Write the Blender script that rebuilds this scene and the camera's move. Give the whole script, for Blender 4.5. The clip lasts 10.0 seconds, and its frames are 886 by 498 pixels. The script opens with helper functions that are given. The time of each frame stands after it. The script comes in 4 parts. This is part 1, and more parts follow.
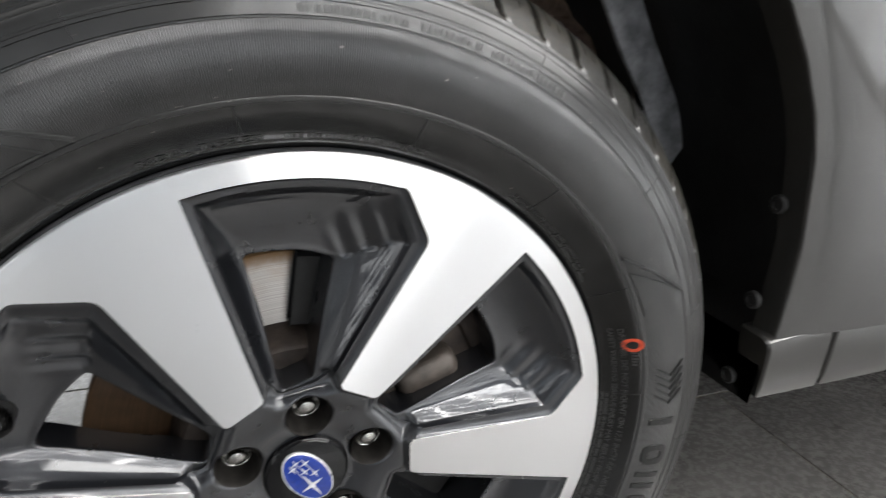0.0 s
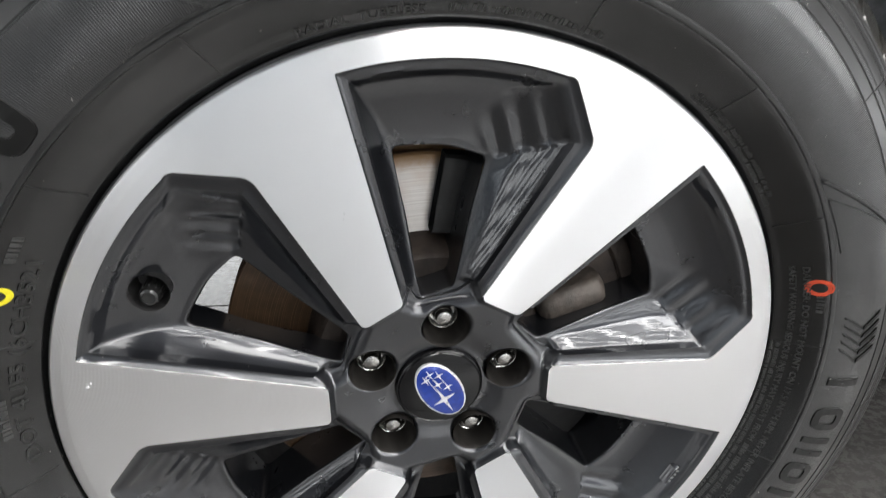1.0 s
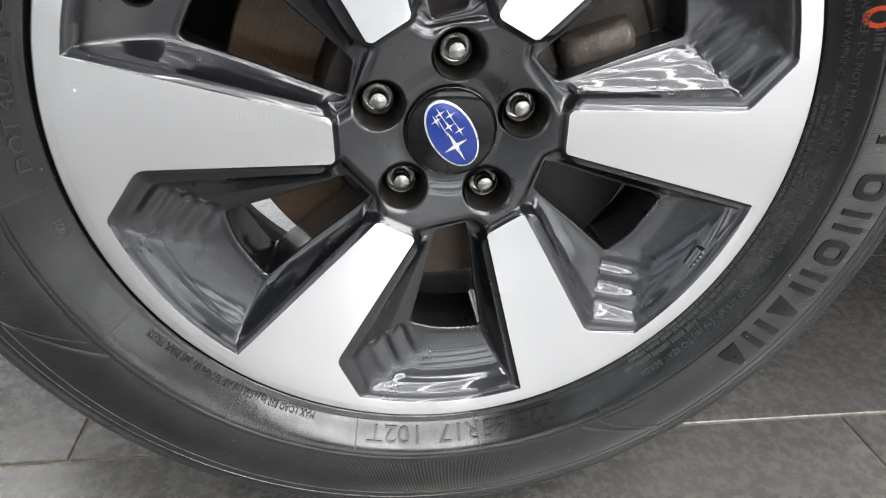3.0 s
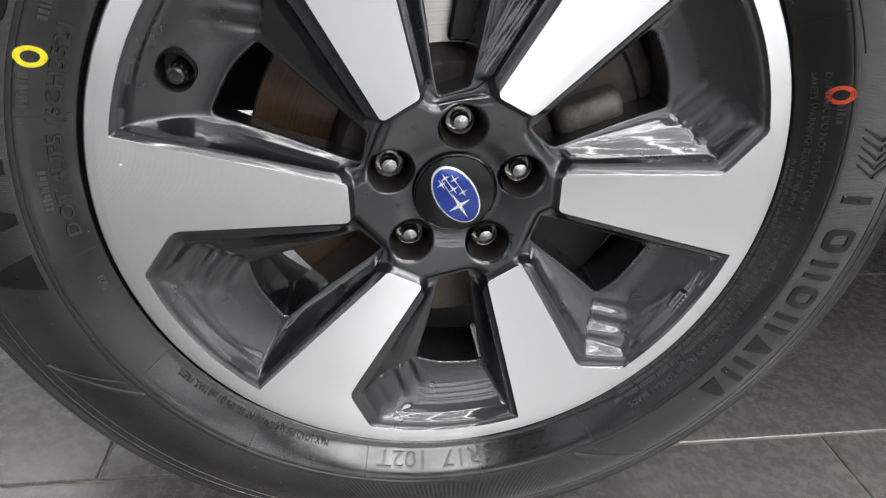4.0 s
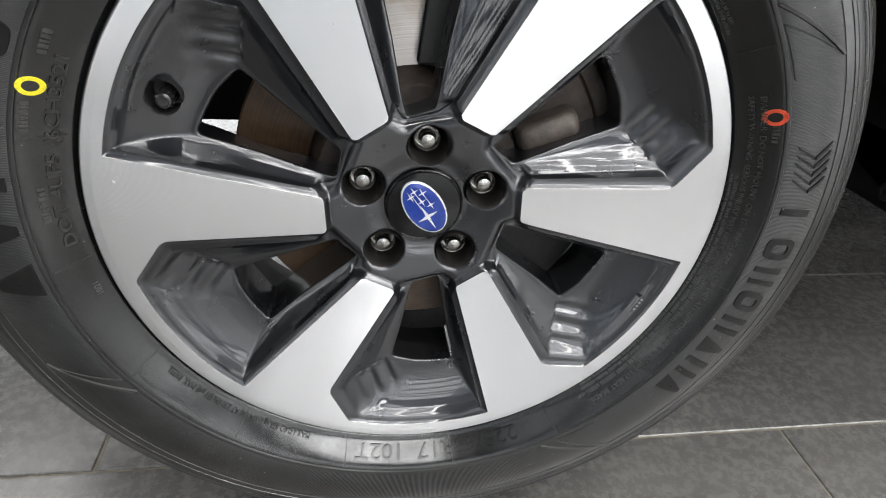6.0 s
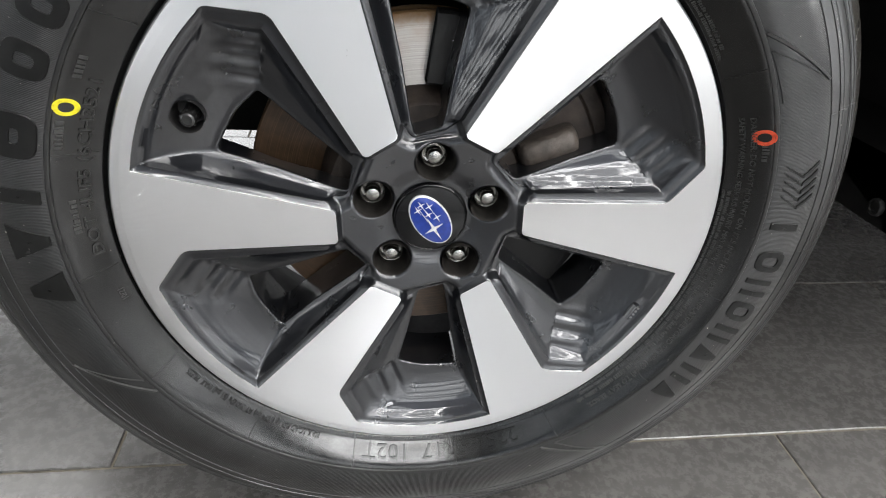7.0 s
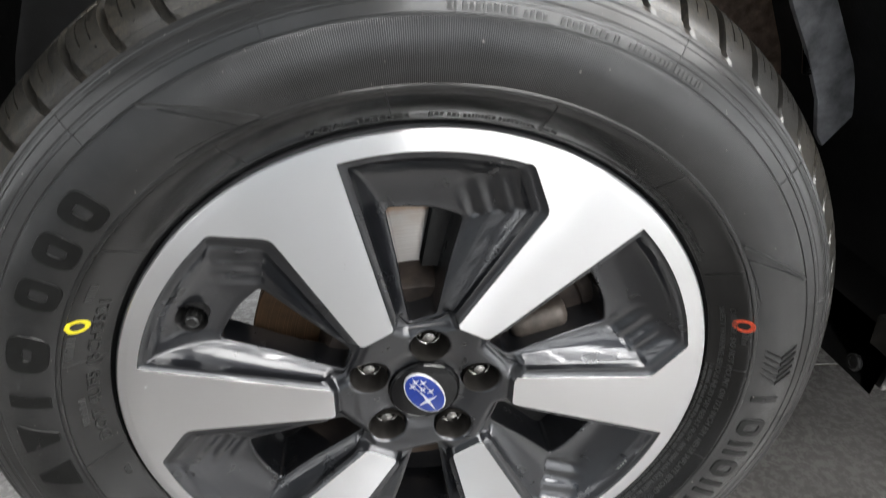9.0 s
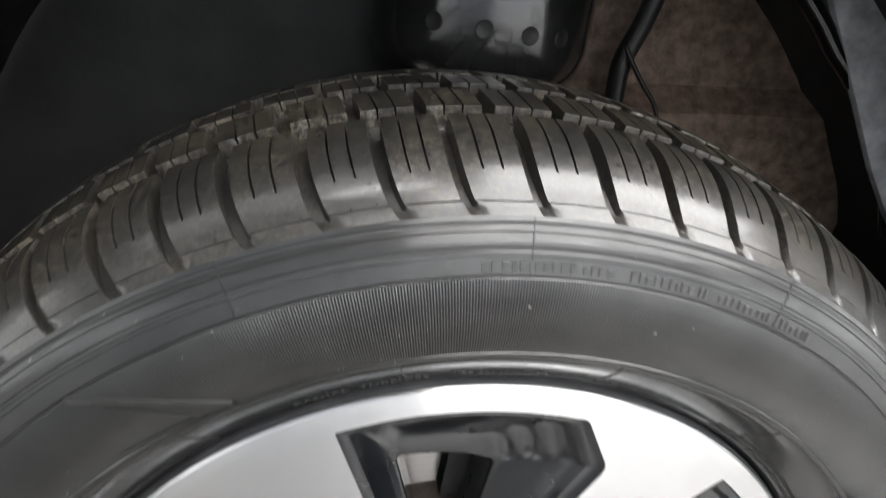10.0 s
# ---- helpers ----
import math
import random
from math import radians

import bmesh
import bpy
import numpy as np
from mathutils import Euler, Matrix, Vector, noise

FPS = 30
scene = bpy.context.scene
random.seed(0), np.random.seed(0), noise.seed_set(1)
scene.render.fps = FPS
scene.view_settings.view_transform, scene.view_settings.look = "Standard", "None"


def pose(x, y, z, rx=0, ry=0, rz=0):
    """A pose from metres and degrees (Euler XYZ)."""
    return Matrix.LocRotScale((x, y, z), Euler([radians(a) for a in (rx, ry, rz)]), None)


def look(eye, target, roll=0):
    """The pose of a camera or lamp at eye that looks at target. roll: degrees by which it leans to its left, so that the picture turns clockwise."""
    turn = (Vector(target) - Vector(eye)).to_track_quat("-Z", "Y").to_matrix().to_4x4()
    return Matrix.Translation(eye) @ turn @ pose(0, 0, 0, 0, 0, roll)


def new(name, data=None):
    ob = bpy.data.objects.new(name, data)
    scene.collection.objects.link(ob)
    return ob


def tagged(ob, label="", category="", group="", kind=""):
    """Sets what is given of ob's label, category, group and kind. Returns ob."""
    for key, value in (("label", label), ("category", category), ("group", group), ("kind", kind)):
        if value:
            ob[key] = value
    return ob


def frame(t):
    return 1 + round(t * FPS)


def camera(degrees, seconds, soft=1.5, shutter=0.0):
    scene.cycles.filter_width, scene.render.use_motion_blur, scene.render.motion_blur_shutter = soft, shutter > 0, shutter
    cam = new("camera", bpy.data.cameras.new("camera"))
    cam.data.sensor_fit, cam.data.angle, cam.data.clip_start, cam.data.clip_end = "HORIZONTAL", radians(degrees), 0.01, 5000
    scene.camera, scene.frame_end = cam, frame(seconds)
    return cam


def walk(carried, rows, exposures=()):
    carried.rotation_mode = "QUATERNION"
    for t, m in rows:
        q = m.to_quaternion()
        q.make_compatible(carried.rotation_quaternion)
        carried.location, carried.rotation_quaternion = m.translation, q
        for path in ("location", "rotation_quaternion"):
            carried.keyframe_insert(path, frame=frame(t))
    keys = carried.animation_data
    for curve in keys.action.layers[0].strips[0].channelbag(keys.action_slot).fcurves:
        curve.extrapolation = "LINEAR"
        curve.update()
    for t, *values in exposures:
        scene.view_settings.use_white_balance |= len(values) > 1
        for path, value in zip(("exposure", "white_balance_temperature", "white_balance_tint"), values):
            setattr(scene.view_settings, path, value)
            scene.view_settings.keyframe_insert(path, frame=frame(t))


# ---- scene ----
cam = camera(71.94, 10.0, soft=1.0, shutter=0.35)
# seconds, x, y, z, rx, ry, rz
PATH = [
    (0.0, -0.0588, -0.3375, 0.6525, 69.571, -3.944, -21.619),
    (0.5, -0.0792, -0.3250, 0.6358, 67.445, -3.581, -13.739),
    (1.0, -0.0714, -0.3160, 0.6057, 65.303, -3.414, -9.909),
    (1.5, -0.0629, -0.3156, 0.5684, 62.717, -3.042, -8.229),
    (2.0, -0.0577, -0.3217, 0.5141, 60.075, -3.156, -7.935),
    (2.5, -0.0576, -0.3387, 0.4708, 59.464, -3.243, -7.515),
    (4.0, -0.0686, -0.3671, 0.5317, 59.197, -3.373, -7.269),
    (4.5, -0.0641, -0.3764, 0.5598, 59.030, -3.418, -7.382),
    (5.0, -0.0617, -0.3833, 0.5711, 58.973, -3.486, -7.470),
    (5.5, -0.0530, -0.3883, 0.5569, 58.702, -3.577, -7.647),
    (7.0, -0.0561, -0.4123, 0.5788, 58.834, -3.724, -6.805),
    (7.5, -0.0621, -0.4210, 0.5971, 58.764, -3.779, -6.470),
    (8.0, -0.0577, -0.4241, 0.6267, 58.883, -3.829, -6.406),
    (8.5, -0.0632, -0.4019, 0.6489, 59.150, -3.809, -6.536),
    (9.0, -0.0545, -0.3596, 0.7068, 59.548, -3.922, -6.863),
    (9.5, -0.0556, -0.3039, 0.7427, 61.987, -3.717, -6.923),
    (10.0, -0.0561, -0.2283, 0.7673, 63.869, -3.416, -7.019),
]
walk(cam, [(t, pose(*p)) for t, *p in PATH], exposures=[(0.0, 0.18), (1.5, 0.26), (2.5, 0.4), (4.0, 0.06), (5.0, 0.22), (7.5, 0.2), (8.0, 0.17), (8.5, 0.2), (9.5, 0.46), (10.0, 0.66)])

# ---- light ----
world = bpy.data.worlds.new("world")
scene.world = world
world.use_nodes = True
world.node_tree.nodes["Background"].inputs[0].default_value = (0.6, 0.65, 0.7, 1)
world.node_tree.nodes["Background"].inputs[1].default_value = 0.05

CEIL = 3.1


def area(name, m, sx, sy, radiance, colour):
    lamp = bpy.data.lights.new(name, "AREA")
    lamp.shape, lamp.size, lamp.size_y, lamp.color = "RECTANGLE", sx, sy, colour
    lamp.energy = radiance * math.pi * sx * sy
    ob = new(name, lamp)
    ob.matrix_world = m
    return ob


# a hung grid of light strips over the bay in front of the car: x, y, length along x, length along y, radiance
STRIPS = [(-0.35, -0.72, 0.8, 0.1, 17.0)]
STRIPS += [(0.05 + 0.6 * k, -2.9, 0.035, 3.8, 29.0) for k in range(9)]
STRIPS += [(2.45, -1.0 - 0.76 * k, 4.8, 0.035, 29.0) for k in range(6)]
STRIPS += [(-0.8 - 0.75 * k, -2.9, 0.05, 3.8, 0.7) for k in range(5)] + [(-2.3, -1.4 - 0.9 * k, 3.4, 0.05, 0.7) for k in range(4)]
for sx, sy, lx, ly, rad in STRIPS:
    area("strip_light", pose(sx, sy, CEIL - (0.25 if lx < ly else 0.31)), lx, ly, rad, (1.0, 0.99, 0.975) if rad > 10 else (0.78, 0.89, 1.0))
# unseen luminous ceiling panels added as fill: x, y, width, depth, radiance, colour
FILL_PANELS = [(2.45, -2.9, 4.7, 3.7, 1.0, (0.98, 0.99, 1.0)), (2.9, -5.0, 5.6, 1.4, 10.0, (0.98, 0.99, 1.0)), (2.4, -0.54, 3.9, 0.86, 8.0, (1.0, 0.99, 0.97)), (-1.7, -0.54, 3.2, 0.86, 0.45, (1.0, 0.98, 0.95)), (-2.4, 1.6, 2.4, 2.4, 2.0, (1.0, 0.99, 0.97)), (-3.05, -5.95, 3.7, 2.0, 0.3, (0.66, 0.84, 1.0))]
for px, py, pw, pd, rad, tint in FILL_PANELS:
    area("fill_panel_light", pose(px, py, CEIL - 0.06), pw, pd, rad, tint)
# daylight in the two unseen shop windows in front of the car
ROWS = [(0.18, 0.52), (0.72, 1.06), (1.26, 1.60), (1.80, 2.14), (2.34, 2.68)]
for z0, z1 in ROWS:
    zm = (z0 + z1) / 2
    area("window_light", look((3.0, -7.19, zm), (3.0, 0, zm)), 5.9, z1 - z0, 2.4, (0.97, 0.99, 1.0))
    area("window_light", look((-2.4, -7.19, zm), (-2.4, 0, zm)), 4.7, z1 - z0, 0.35, (0.64, 0.83, 1.0))
# unseen west windows, added to brighten the tyre's left flank
COLUMNS = [(0.5 + 0.95 * k, 1.05 + 0.95 * k) for k in range(7)]
for c0, c1 in COLUMNS:
    cm = -(c0 + c1) / 2
    area("window_light", look((-4.99, cm, 1.45), (0, cm, 1.45)), c1 - c0, 2.3, 1.5, (0.97, 0.99, 1.0))
# unseen north window, added to light the floor behind the wheel
area("window_light", look((-2.4, 4.59, 1.7), (-2.4, 0, 1.7)), 4.0, 2.4, 1.8, (0.97, 0.99, 1.0))
# unseen east window, added to brighten the floor on the right
area("window_light", look((6.19, -4.0, 1.0), (0, -4.0, 1.0)), 6.0, 1.7, 0.9, (0.95, 0.98, 1.0))

# ---- materials ----


class Mat:
    """A node material with a few short ways to build it."""

    def __init__(self, name, base, rough, metal=0.0, **more):
        self.m = bpy.data.materials.new(name)
        self.m.use_nodes = True
        self.t = self.m.node_tree
        self.b = self.t.nodes["Principled BSDF"]
        self.b.inputs["Base Color"].default_value = (*base, 1)
        self.b.inputs["Roughness"].default_value = rough
        self.b.inputs["Metallic"].default_value = metal
        for k, v in more.items():
            self.b.inputs[k.replace("_", " ")].default_value = v
        self.co = self.t.nodes.new("ShaderNodeTexCoord").outputs["Object"]

    def node(self, kind, **ins):
        n = self.t.nodes.new(kind)
        for k, v in ins.items():
            if hasattr(v, "is_output"):
                self.t.links.new(v, n.inputs[k])
            else:
                n.inputs[k].default_value = v
        return n

    def noise(self, scale, detail=4.0, rough=0.6, co=None):
        n = self.node("ShaderNodeTexNoise", Scale=scale, Detail=detail, Roughness=rough)
        self.t.links.new(co or self.co, n.inputs["Vector"])
        return n.outputs["Fac"]

    def maths(self, op, a, b=0.0):
        n = self.t.nodes.new("ShaderNodeMath")
        n.operation = op
        for i, v in enumerate((a, b)):
            if hasattr(v, "is_output"):
                self.t.links.new(v, n.inputs[i])
            else:
                n.inputs[i].default_value = v
        return n.outputs[0]

    def ramp(self, fac, stops):
        n = self.t.nodes.new("ShaderNodeValToRGB")
        self.t.links.new(fac, n.inputs[0])
        e = n.color_ramp.elements
        while len(e) < len(stops):
            e.new(0.5)
        for el, (p, c) in zip(e, stops):
            el.position = p
            el.color = (*c, 1) if len(c) == 3 else c
        return n.outputs[0]

    def grey(self, fac, p0, v0, p1, v1):
        return self.ramp(fac, [(p0, (v0,) * 3), (p1, (v1,) * 3)])

    def to(self, name, out):
        self.t.links.new(out, self.b.inputs[name])

    def mix(self, fac, a, b):
        n = self.t.nodes.new("ShaderNodeMix")
        n.data_type = "RGBA"
        self.t.links.new(fac, n.inputs[0])
        for i, v in ((6, a), (7, b)):
            if hasattr(v, "is_output"):
                self.t.links.new(v, n.inputs[i])
            else:
                n.inputs[i].default_value = (*v, 1)
        return n.outputs[2]

    def bump(self, height, strength, distance, under=None):
        n = self.node("ShaderNodeBump", Strength=strength, Distance=distance, Height=height)
        if under is not None:
            self.t.links.new(under, n.inputs["Normal"])
        self.t.links.new(n.outputs[0], self.b.inputs["Normal"])
        return n.outputs[0]


def polar(m):
    """Radius and angle about the wheel's axle, in a material of the wheel."""
    s = m.node("ShaderNodeSeparateXYZ", Vector=m.co)
    r = m.maths("SQRT", m.maths("ADD", m.maths("MULTIPLY", s.outputs[0], s.outputs[0]), m.maths("MULTIPLY", s.outputs[2], s.outputs[2])))
    return r, m.maths("ARCTAN2", s.outputs[2], s.outputs[0]), s


def make_machined():
    """Lathe-turned metal: fine concentric grooves spread its highlights towards and away from the axle."""
    m = Mat("machined_aluminium", (0.8, 0.8, 0.8), 0.5, 0.9)
    tan = m.t.nodes.new("ShaderNodeTangent")
    tan.direction_type, tan.axis = "RADIAL", "Y"
    r, a, s = polar(m)
    lathe = m.maths("SINE", m.maths("MULTIPLY", r, 9000.0))
    n = m.noise(30.0)
    bump = m.bump(lathe, 0.04, 0.0004)
    gloss = m.node("ShaderNodeBsdfAnisotropic", Color=(0.86, 0.86, 0.865, 1), Anisotropy=0.70)
    gloss.distribution = "BECKMANN"
    m.t.links.new(m.grey(n, 0.3, 0.33, 0.75, 0.36), gloss.inputs["Roughness"])
    m.t.links.new(tan.outputs[0], gloss.inputs["Tangent"])
    m.t.links.new(bump, gloss.inputs["Normal"])
    blend = m.node("ShaderNodeMixShader", Fac=0.92)
    m.t.links.new(m.b.outputs[0], blend.inputs[1])
    m.t.links.new(gloss.outputs[0], blend.inputs[2])
    m.t.links.new(blend.outputs[0], m.t.nodes["Material Output"].inputs["Surface"])
    return m.m


def make_gloss_black():
    m = Mat("dark_grey_gloss_paint", (0.03, 0.032, 0.037), 0.36, 0.7, Coat_Weight=1.0, Coat_Roughness=0.06, Coat_IOR=1.66, Specular_IOR_Level=0.2)
    fl = m.noise(2600.0, 1.0)
    specks = m.grey(m.noise(420.0, 1.0, 0.3), 0.83, 0.0, 0.86, 0.6)
    m.to("Base Color", m.mix(specks, m.ramp(fl, [(0.35, (0.020, 0.0213, 0.0246)), (0.7, (0.028, 0.0297, 0.0344))]), (0.35, 0.34, 0.32)))
    dust = m.noise(45.0, 6.0)
    m.to("Roughness", m.grey(dust, 0.35, 0.27, 0.8, 0.38))
    m.bump(m.noise(150.0, 2.0), 0.008, 0.0005)
    return m.m


def make_rubber(name, base, rough, hatch=False, coat=0.6, coat_rough=0.16, coat_ior=1.65, spec=0.12, blotch=38.0):
    m = Mat(name, base, rough, 0.0, Coat_Weight=coat, Coat_Roughness=coat_rough, Coat_IOR=coat_ior, Specular_IOR_Level=spec)
    r, a, s = polar(m)
    big, fine = m.noise(9.0, 5.0), m.noise(700.0, 3.0)
    lo, hi = [tuple(c * k for c in base) for k in (0.65, 1.5)]
    specks = m.grey(m.noise(330.0, 2.0, 0.4), 0.77, 0.0, 0.80, 1.0)
    m.to("Base Color", m.mix(specks, m.ramp(m.noise(blotch, 7.0, 0.7), [(0.3, lo), (0.72, hi)]), (0.2, 0.19, 0.17)))
    m.to("Roughness", m.grey(big, 0.3, rough - 0.09, 0.75, rough + 0.1))
    m.to("Coat Weight", m.grey(m.noise(16.0, 6.0, 0.65), 0.35, coat * 1.15, 0.7, coat * 0.7))
    m.to("Coat Roughness", m.grey(m.noise(60.0, 6.0, 0.7), 0.35, coat_rough * 0.75, 0.7, coat_rough * 1.3))
    under = m.bump(fine, 0.07, 0.0006)
    if hatch:
        lines = m.maths("SINE", m.maths("MULTIPLY", a, 1500.0))
        n = m.node("ShaderNodeBump", Strength=0.2, Distance=0.0008, Height=lines)
        m.t.links.new(under, n.inputs["Normal"])
        m.t.links.new(n.outputs[0], m.b.inputs["Normal"])
        m.t.links.new(n.outputs[0], m.b.inputs["Coat Normal"])
    return m.m


def make_tread():
    m = Mat("tread_rubber", (0.03, 0.03, 0.029), 0.5, Coat_Weight=0.7, Coat_Roughness=0.18, Coat_IOR=1.6, Specular_IOR_Level=0.4)
    dust = m.noise(420.0, 8.0, 0.75)
    patch = m.noise(17.0, 5.0)
    depth = m.node("ShaderNodeSeparateXYZ", Vector=m.co).outputs[1]
    # patchy dirt; the inner rows also get paler dust in place of light
    dirt_and_light = m.maths("MULTIPLY", m.grey(patch, 0.38, 0.15, 0.66, 1.0), m.grey(depth, 0.025, 0.3, 0.06, 0.95))
    fac = m.maths("MULTIPLY", m.grey(dust, 0.46, 0.0, 0.66, 1.0), dirt_and_light)
    m.to("Base Color", m.mix(fac, (0.013, 0.013, 0.0122), (0.26, 0.215, 0.15)))
    m.to("Roughness", m.grey(dust, 0.3, 0.22, 0.7, 0.62))
    m.bump(m.noise(420.0, 4.0), 0.25, 0.0008)
    return m.m


def make_tile():
    m = Mat("grey_stone_tile", (0.2, 0.195, 0.19), 0.35, 0.0, Coat_Weight=0.7, Coat_Roughness=0.2, Coat_IOR=1.6)
    info = m.t.nodes.new("ShaderNodeObjectInfo")
    co = m.node("ShaderNodeVectorMath")
    geo = m.t.nodes.new("ShaderNodeNewGeometry")
    co.operation = "ADD"
    m.t.links.new(geo.outputs["Position"], co.inputs[0])
    sh = m.node("ShaderNodeVectorMath")
    sh.operation = "SCALE"
    cx = m.node("ShaderNodeCombineXYZ")
    m.t.links.new(info.outputs["Random"], cx.inputs[0])
    m.t.links.new(info.outputs["Random"], cx.inputs[1])
    m.t.links.new(cx.outputs[0], sh.inputs[0])
    sh.inputs["Scale"].default_value = 9.0
    m.t.links.new(sh.outputs[0], co.inputs[1])
    v = co.outputs[0]
    cloud = m.noise(5.0, 9.0, 0.62, v)
    vein = m.noise(70.0, 10.0, 0.78, v)
    grain = m.noise(900.0, 4.0, 0.7, v)
    stretch = m.node("ShaderNodeVectorMath")
    stretch.operation = "MULTIPLY"
    m.t.links.new(v, stretch.inputs[0])
    stretch.inputs[1].default_value = (9.0, 60.0, 9.0)
    streak = m.noise(1.0, 7.0, 0.7, stretch.outputs[0])
    mixed = m.maths("ADD", m.maths("ADD", m.maths("MULTIPLY", cloud, 0.3), m.maths("MULTIPLY", vein, 0.3)), m.maths("ADD", m.maths("MULTIPLY", grain, 0.22), m.maths("MULTIPLY", streak, 0.18)))
    col = m.ramp(mixed, [(0.40, (0.062, 0.059, 0.0565)), (0.5, (0.106, 0.1015, 0.097)), (0.60, (0.164, 0.157, 0.150))])
    spots = m.grey(m.noise(52.0, 8.0, 0.75, v), 0.57, 0.0, 0.70, 0.4)
    m.to("Base Color", m.mix(spots, col, (0.08, 0.072, 0.066)))
    m.to("Roughness", m.grey(vein, 0.3, 0.18, 0.7, 0.36))
    m.bump(m.noise(260.0, 6.0, 0.65, v), 0.2, 0.001)
    return m.m


def make_plain(name, base, rough, metal=0.0, scale=40.0, spread=0.25, bump=0.1, grain=300.0, **more):
    m = Mat(name, base, rough, metal, **more)
    m.to("Base Color", m.ramp(m.noise(scale, 6.0), [(0.3, tuple(c * (1 - spread) for c in base)), (0.72, tuple(min(1, c * (1 + spread)) for c in base))]))
    m.to("Roughness", m.grey(m.noise(scale * 0.6, 5.0), 0.3, max(0.02, rough * 0.8), 0.75, min(1, rough * 1.25)))
    if bump:
        m.bump(m.noise(grain, 4.0), bump, 0.001)
    return m.m


def make_disc():
    m = Mat("brake_disc_steel", (0.5, 0.48, 0.46), 0.3, 1.0, Anisotropic=0.85, Anisotropic_Rotation=0.25)
    tan = m.t.nodes.new("ShaderNodeTangent")
    tan.direction_type, tan.axis = "RADIAL", "Y"
    m.t.links.new(tan.outputs[0], m.b.inputs["Tangent"])
    r, a, s = polar(m)
    ring_co = m.node("ShaderNodeCombineXYZ")
    m.t.links.new(m.maths("MULTIPLY", r, 900.0), ring_co.inputs[0])
    ring = m.noise(1.0, 3.0, 0.6, ring_co.outputs[0])
    rust_edge = m.grey(m.maths("ADD", r, m.maths("MULTIPLY", m.noise(200.0), 0.008)), 0.138, 0.0, 0.1475, 1.0)
    blotch = m.grey(m.noise(22.0, 4.0), 0.55, 0.0, 0.75, 0.35)
    # away from the top, the disc's shade is painted in as dark rusty brown
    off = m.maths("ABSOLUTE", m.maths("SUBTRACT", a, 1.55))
    rust_shade = m.maths("MULTIPLY", m.grey(m.maths("ADD", off, m.maths("MULTIPLY", m.noise(60.0), 0.25)), 0.6, 0.0, 0.95, 1.0), m.grey(m.maths("ADD", m.maths("MULTIPLY", ring, 0.6), m.maths("MULTIPLY", m.noise(120.0, 6.0), 0.4)), 0.3, 0.75, 0.6, 1.0))
    fac = m.maths("MAXIMUM", m.maths("MAXIMUM", rust_edge, blotch), rust_shade)
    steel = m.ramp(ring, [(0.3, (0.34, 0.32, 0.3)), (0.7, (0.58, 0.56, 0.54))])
    m.to("Base Color", m.mix(rust_shade, m.mix(fac, steel, (0.3, 0.17, 0.07)), m.ramp(ring, [(0.35, (0.016, 0.011, 0.008)), (0.5, (0.045, 0.028, 0.018)), (0.66, (0.13, 0.078, 0.045))])))
    m.to("Metallic", m.grey(fac, 0.0, 1.0, 1.0, 0.1))
    m.to("Roughness", m.grey(ring, 0.3, 0.36, 0.75, 0.5))
    m.bump(ring, 0.3, 0.0004)
    return m.m


def make_metallic_paint():
    m = Mat("grey_metallic_paint", (0.085, 0.082, 0.077), 0.3, 0.75, Coat_Weight=1.0, Coat_Roughness=0.03)
    m.to("Base Color", m.ramp(m.noise(3000.0, 1.0), [(0.35, (0.036, 0.035, 0.033)), (0.7, (0.066, 0.064, 0.0605))]))
    m.to("Coat Roughness", m.grey(m.noise(20.0, 6.0), 0.35, 0.02, 0.8, 0.12))
    return m.m


def make_glow(name, colour, strength):
    m = Mat(name, (0.8, 0.8, 0.8), 0.5)
    m.b.inputs["Emission Color"].default_value = (*colour, 1)
    m.b.inputs["Emission Strength"].default_value = strength
    return m.m


M_FACE, M_DARK = make_machined(), make_gloss_black()
M_RUB = make_rubber("smooth_black_rubber", (0.003, 0.003, 0.0029), 0.5, False, 0.95, 0.15, 1.66, 0.04)
M_HATCH = make_rubber("hatched_rubber", (0.0105, 0.0105, 0.0102), 0.38, True, 0.75, 0.14, 1.65, 0.22)
M_LETTER = make_rubber("lettering_rubber", (0.0095, 0.0095, 0.0093), 0.38, False, 0.7, 0.2, 1.65, 0.25)
M_NAME = make_rubber("smooth_name_rubber", (0.0062, 0.0062, 0.006), 0.43, False, 0.4, 0.22, 1.52, 0.12)
M_SIZE = make_rubber("size_letter_rubber", (0.0036, 0.0036, 0.0035), 0.45, False, 0.76, 0.18, 1.63, 0.06)
# two paler rubbers: glints on raised print and lines put into the colour
M_DOT = make_plain("lit_relief_rubber", (0.019, 0.019, 0.0185), 0.45, 0, 200.0, 0.3, 0.1)
M_PRINT = make_plain("lit_print_rubber", (0.034, 0.034, 0.033), 0.5, 0, 200.0, 0.3, 0.1)
M_TREAD, M_TILE, M_DISC, M_PAINT = make_tread(), make_tile(), make_disc(), make_metallic_paint()
M_GROUT = make_plain("beige_grout", (0.22, 0.195, 0.15), 0.85, 0, 60.0, 0.4)
M_STEEL = make_plain("bright_nut_steel", (0.36, 0.355, 0.345), 0.34, 1.0, 160.0, 0.3, 0.15)
M_NUT = make_plain("dull_nut_steel", (0.42, 0.41, 0.39), 0.2, 1.0, 160.0, 0.4, 0.2)
M_WELL = make_plain("brown_cast_metal", (0.022, 0.020, 0.018), 0.4, 0.3, 90.0, 0.4, 0.2)
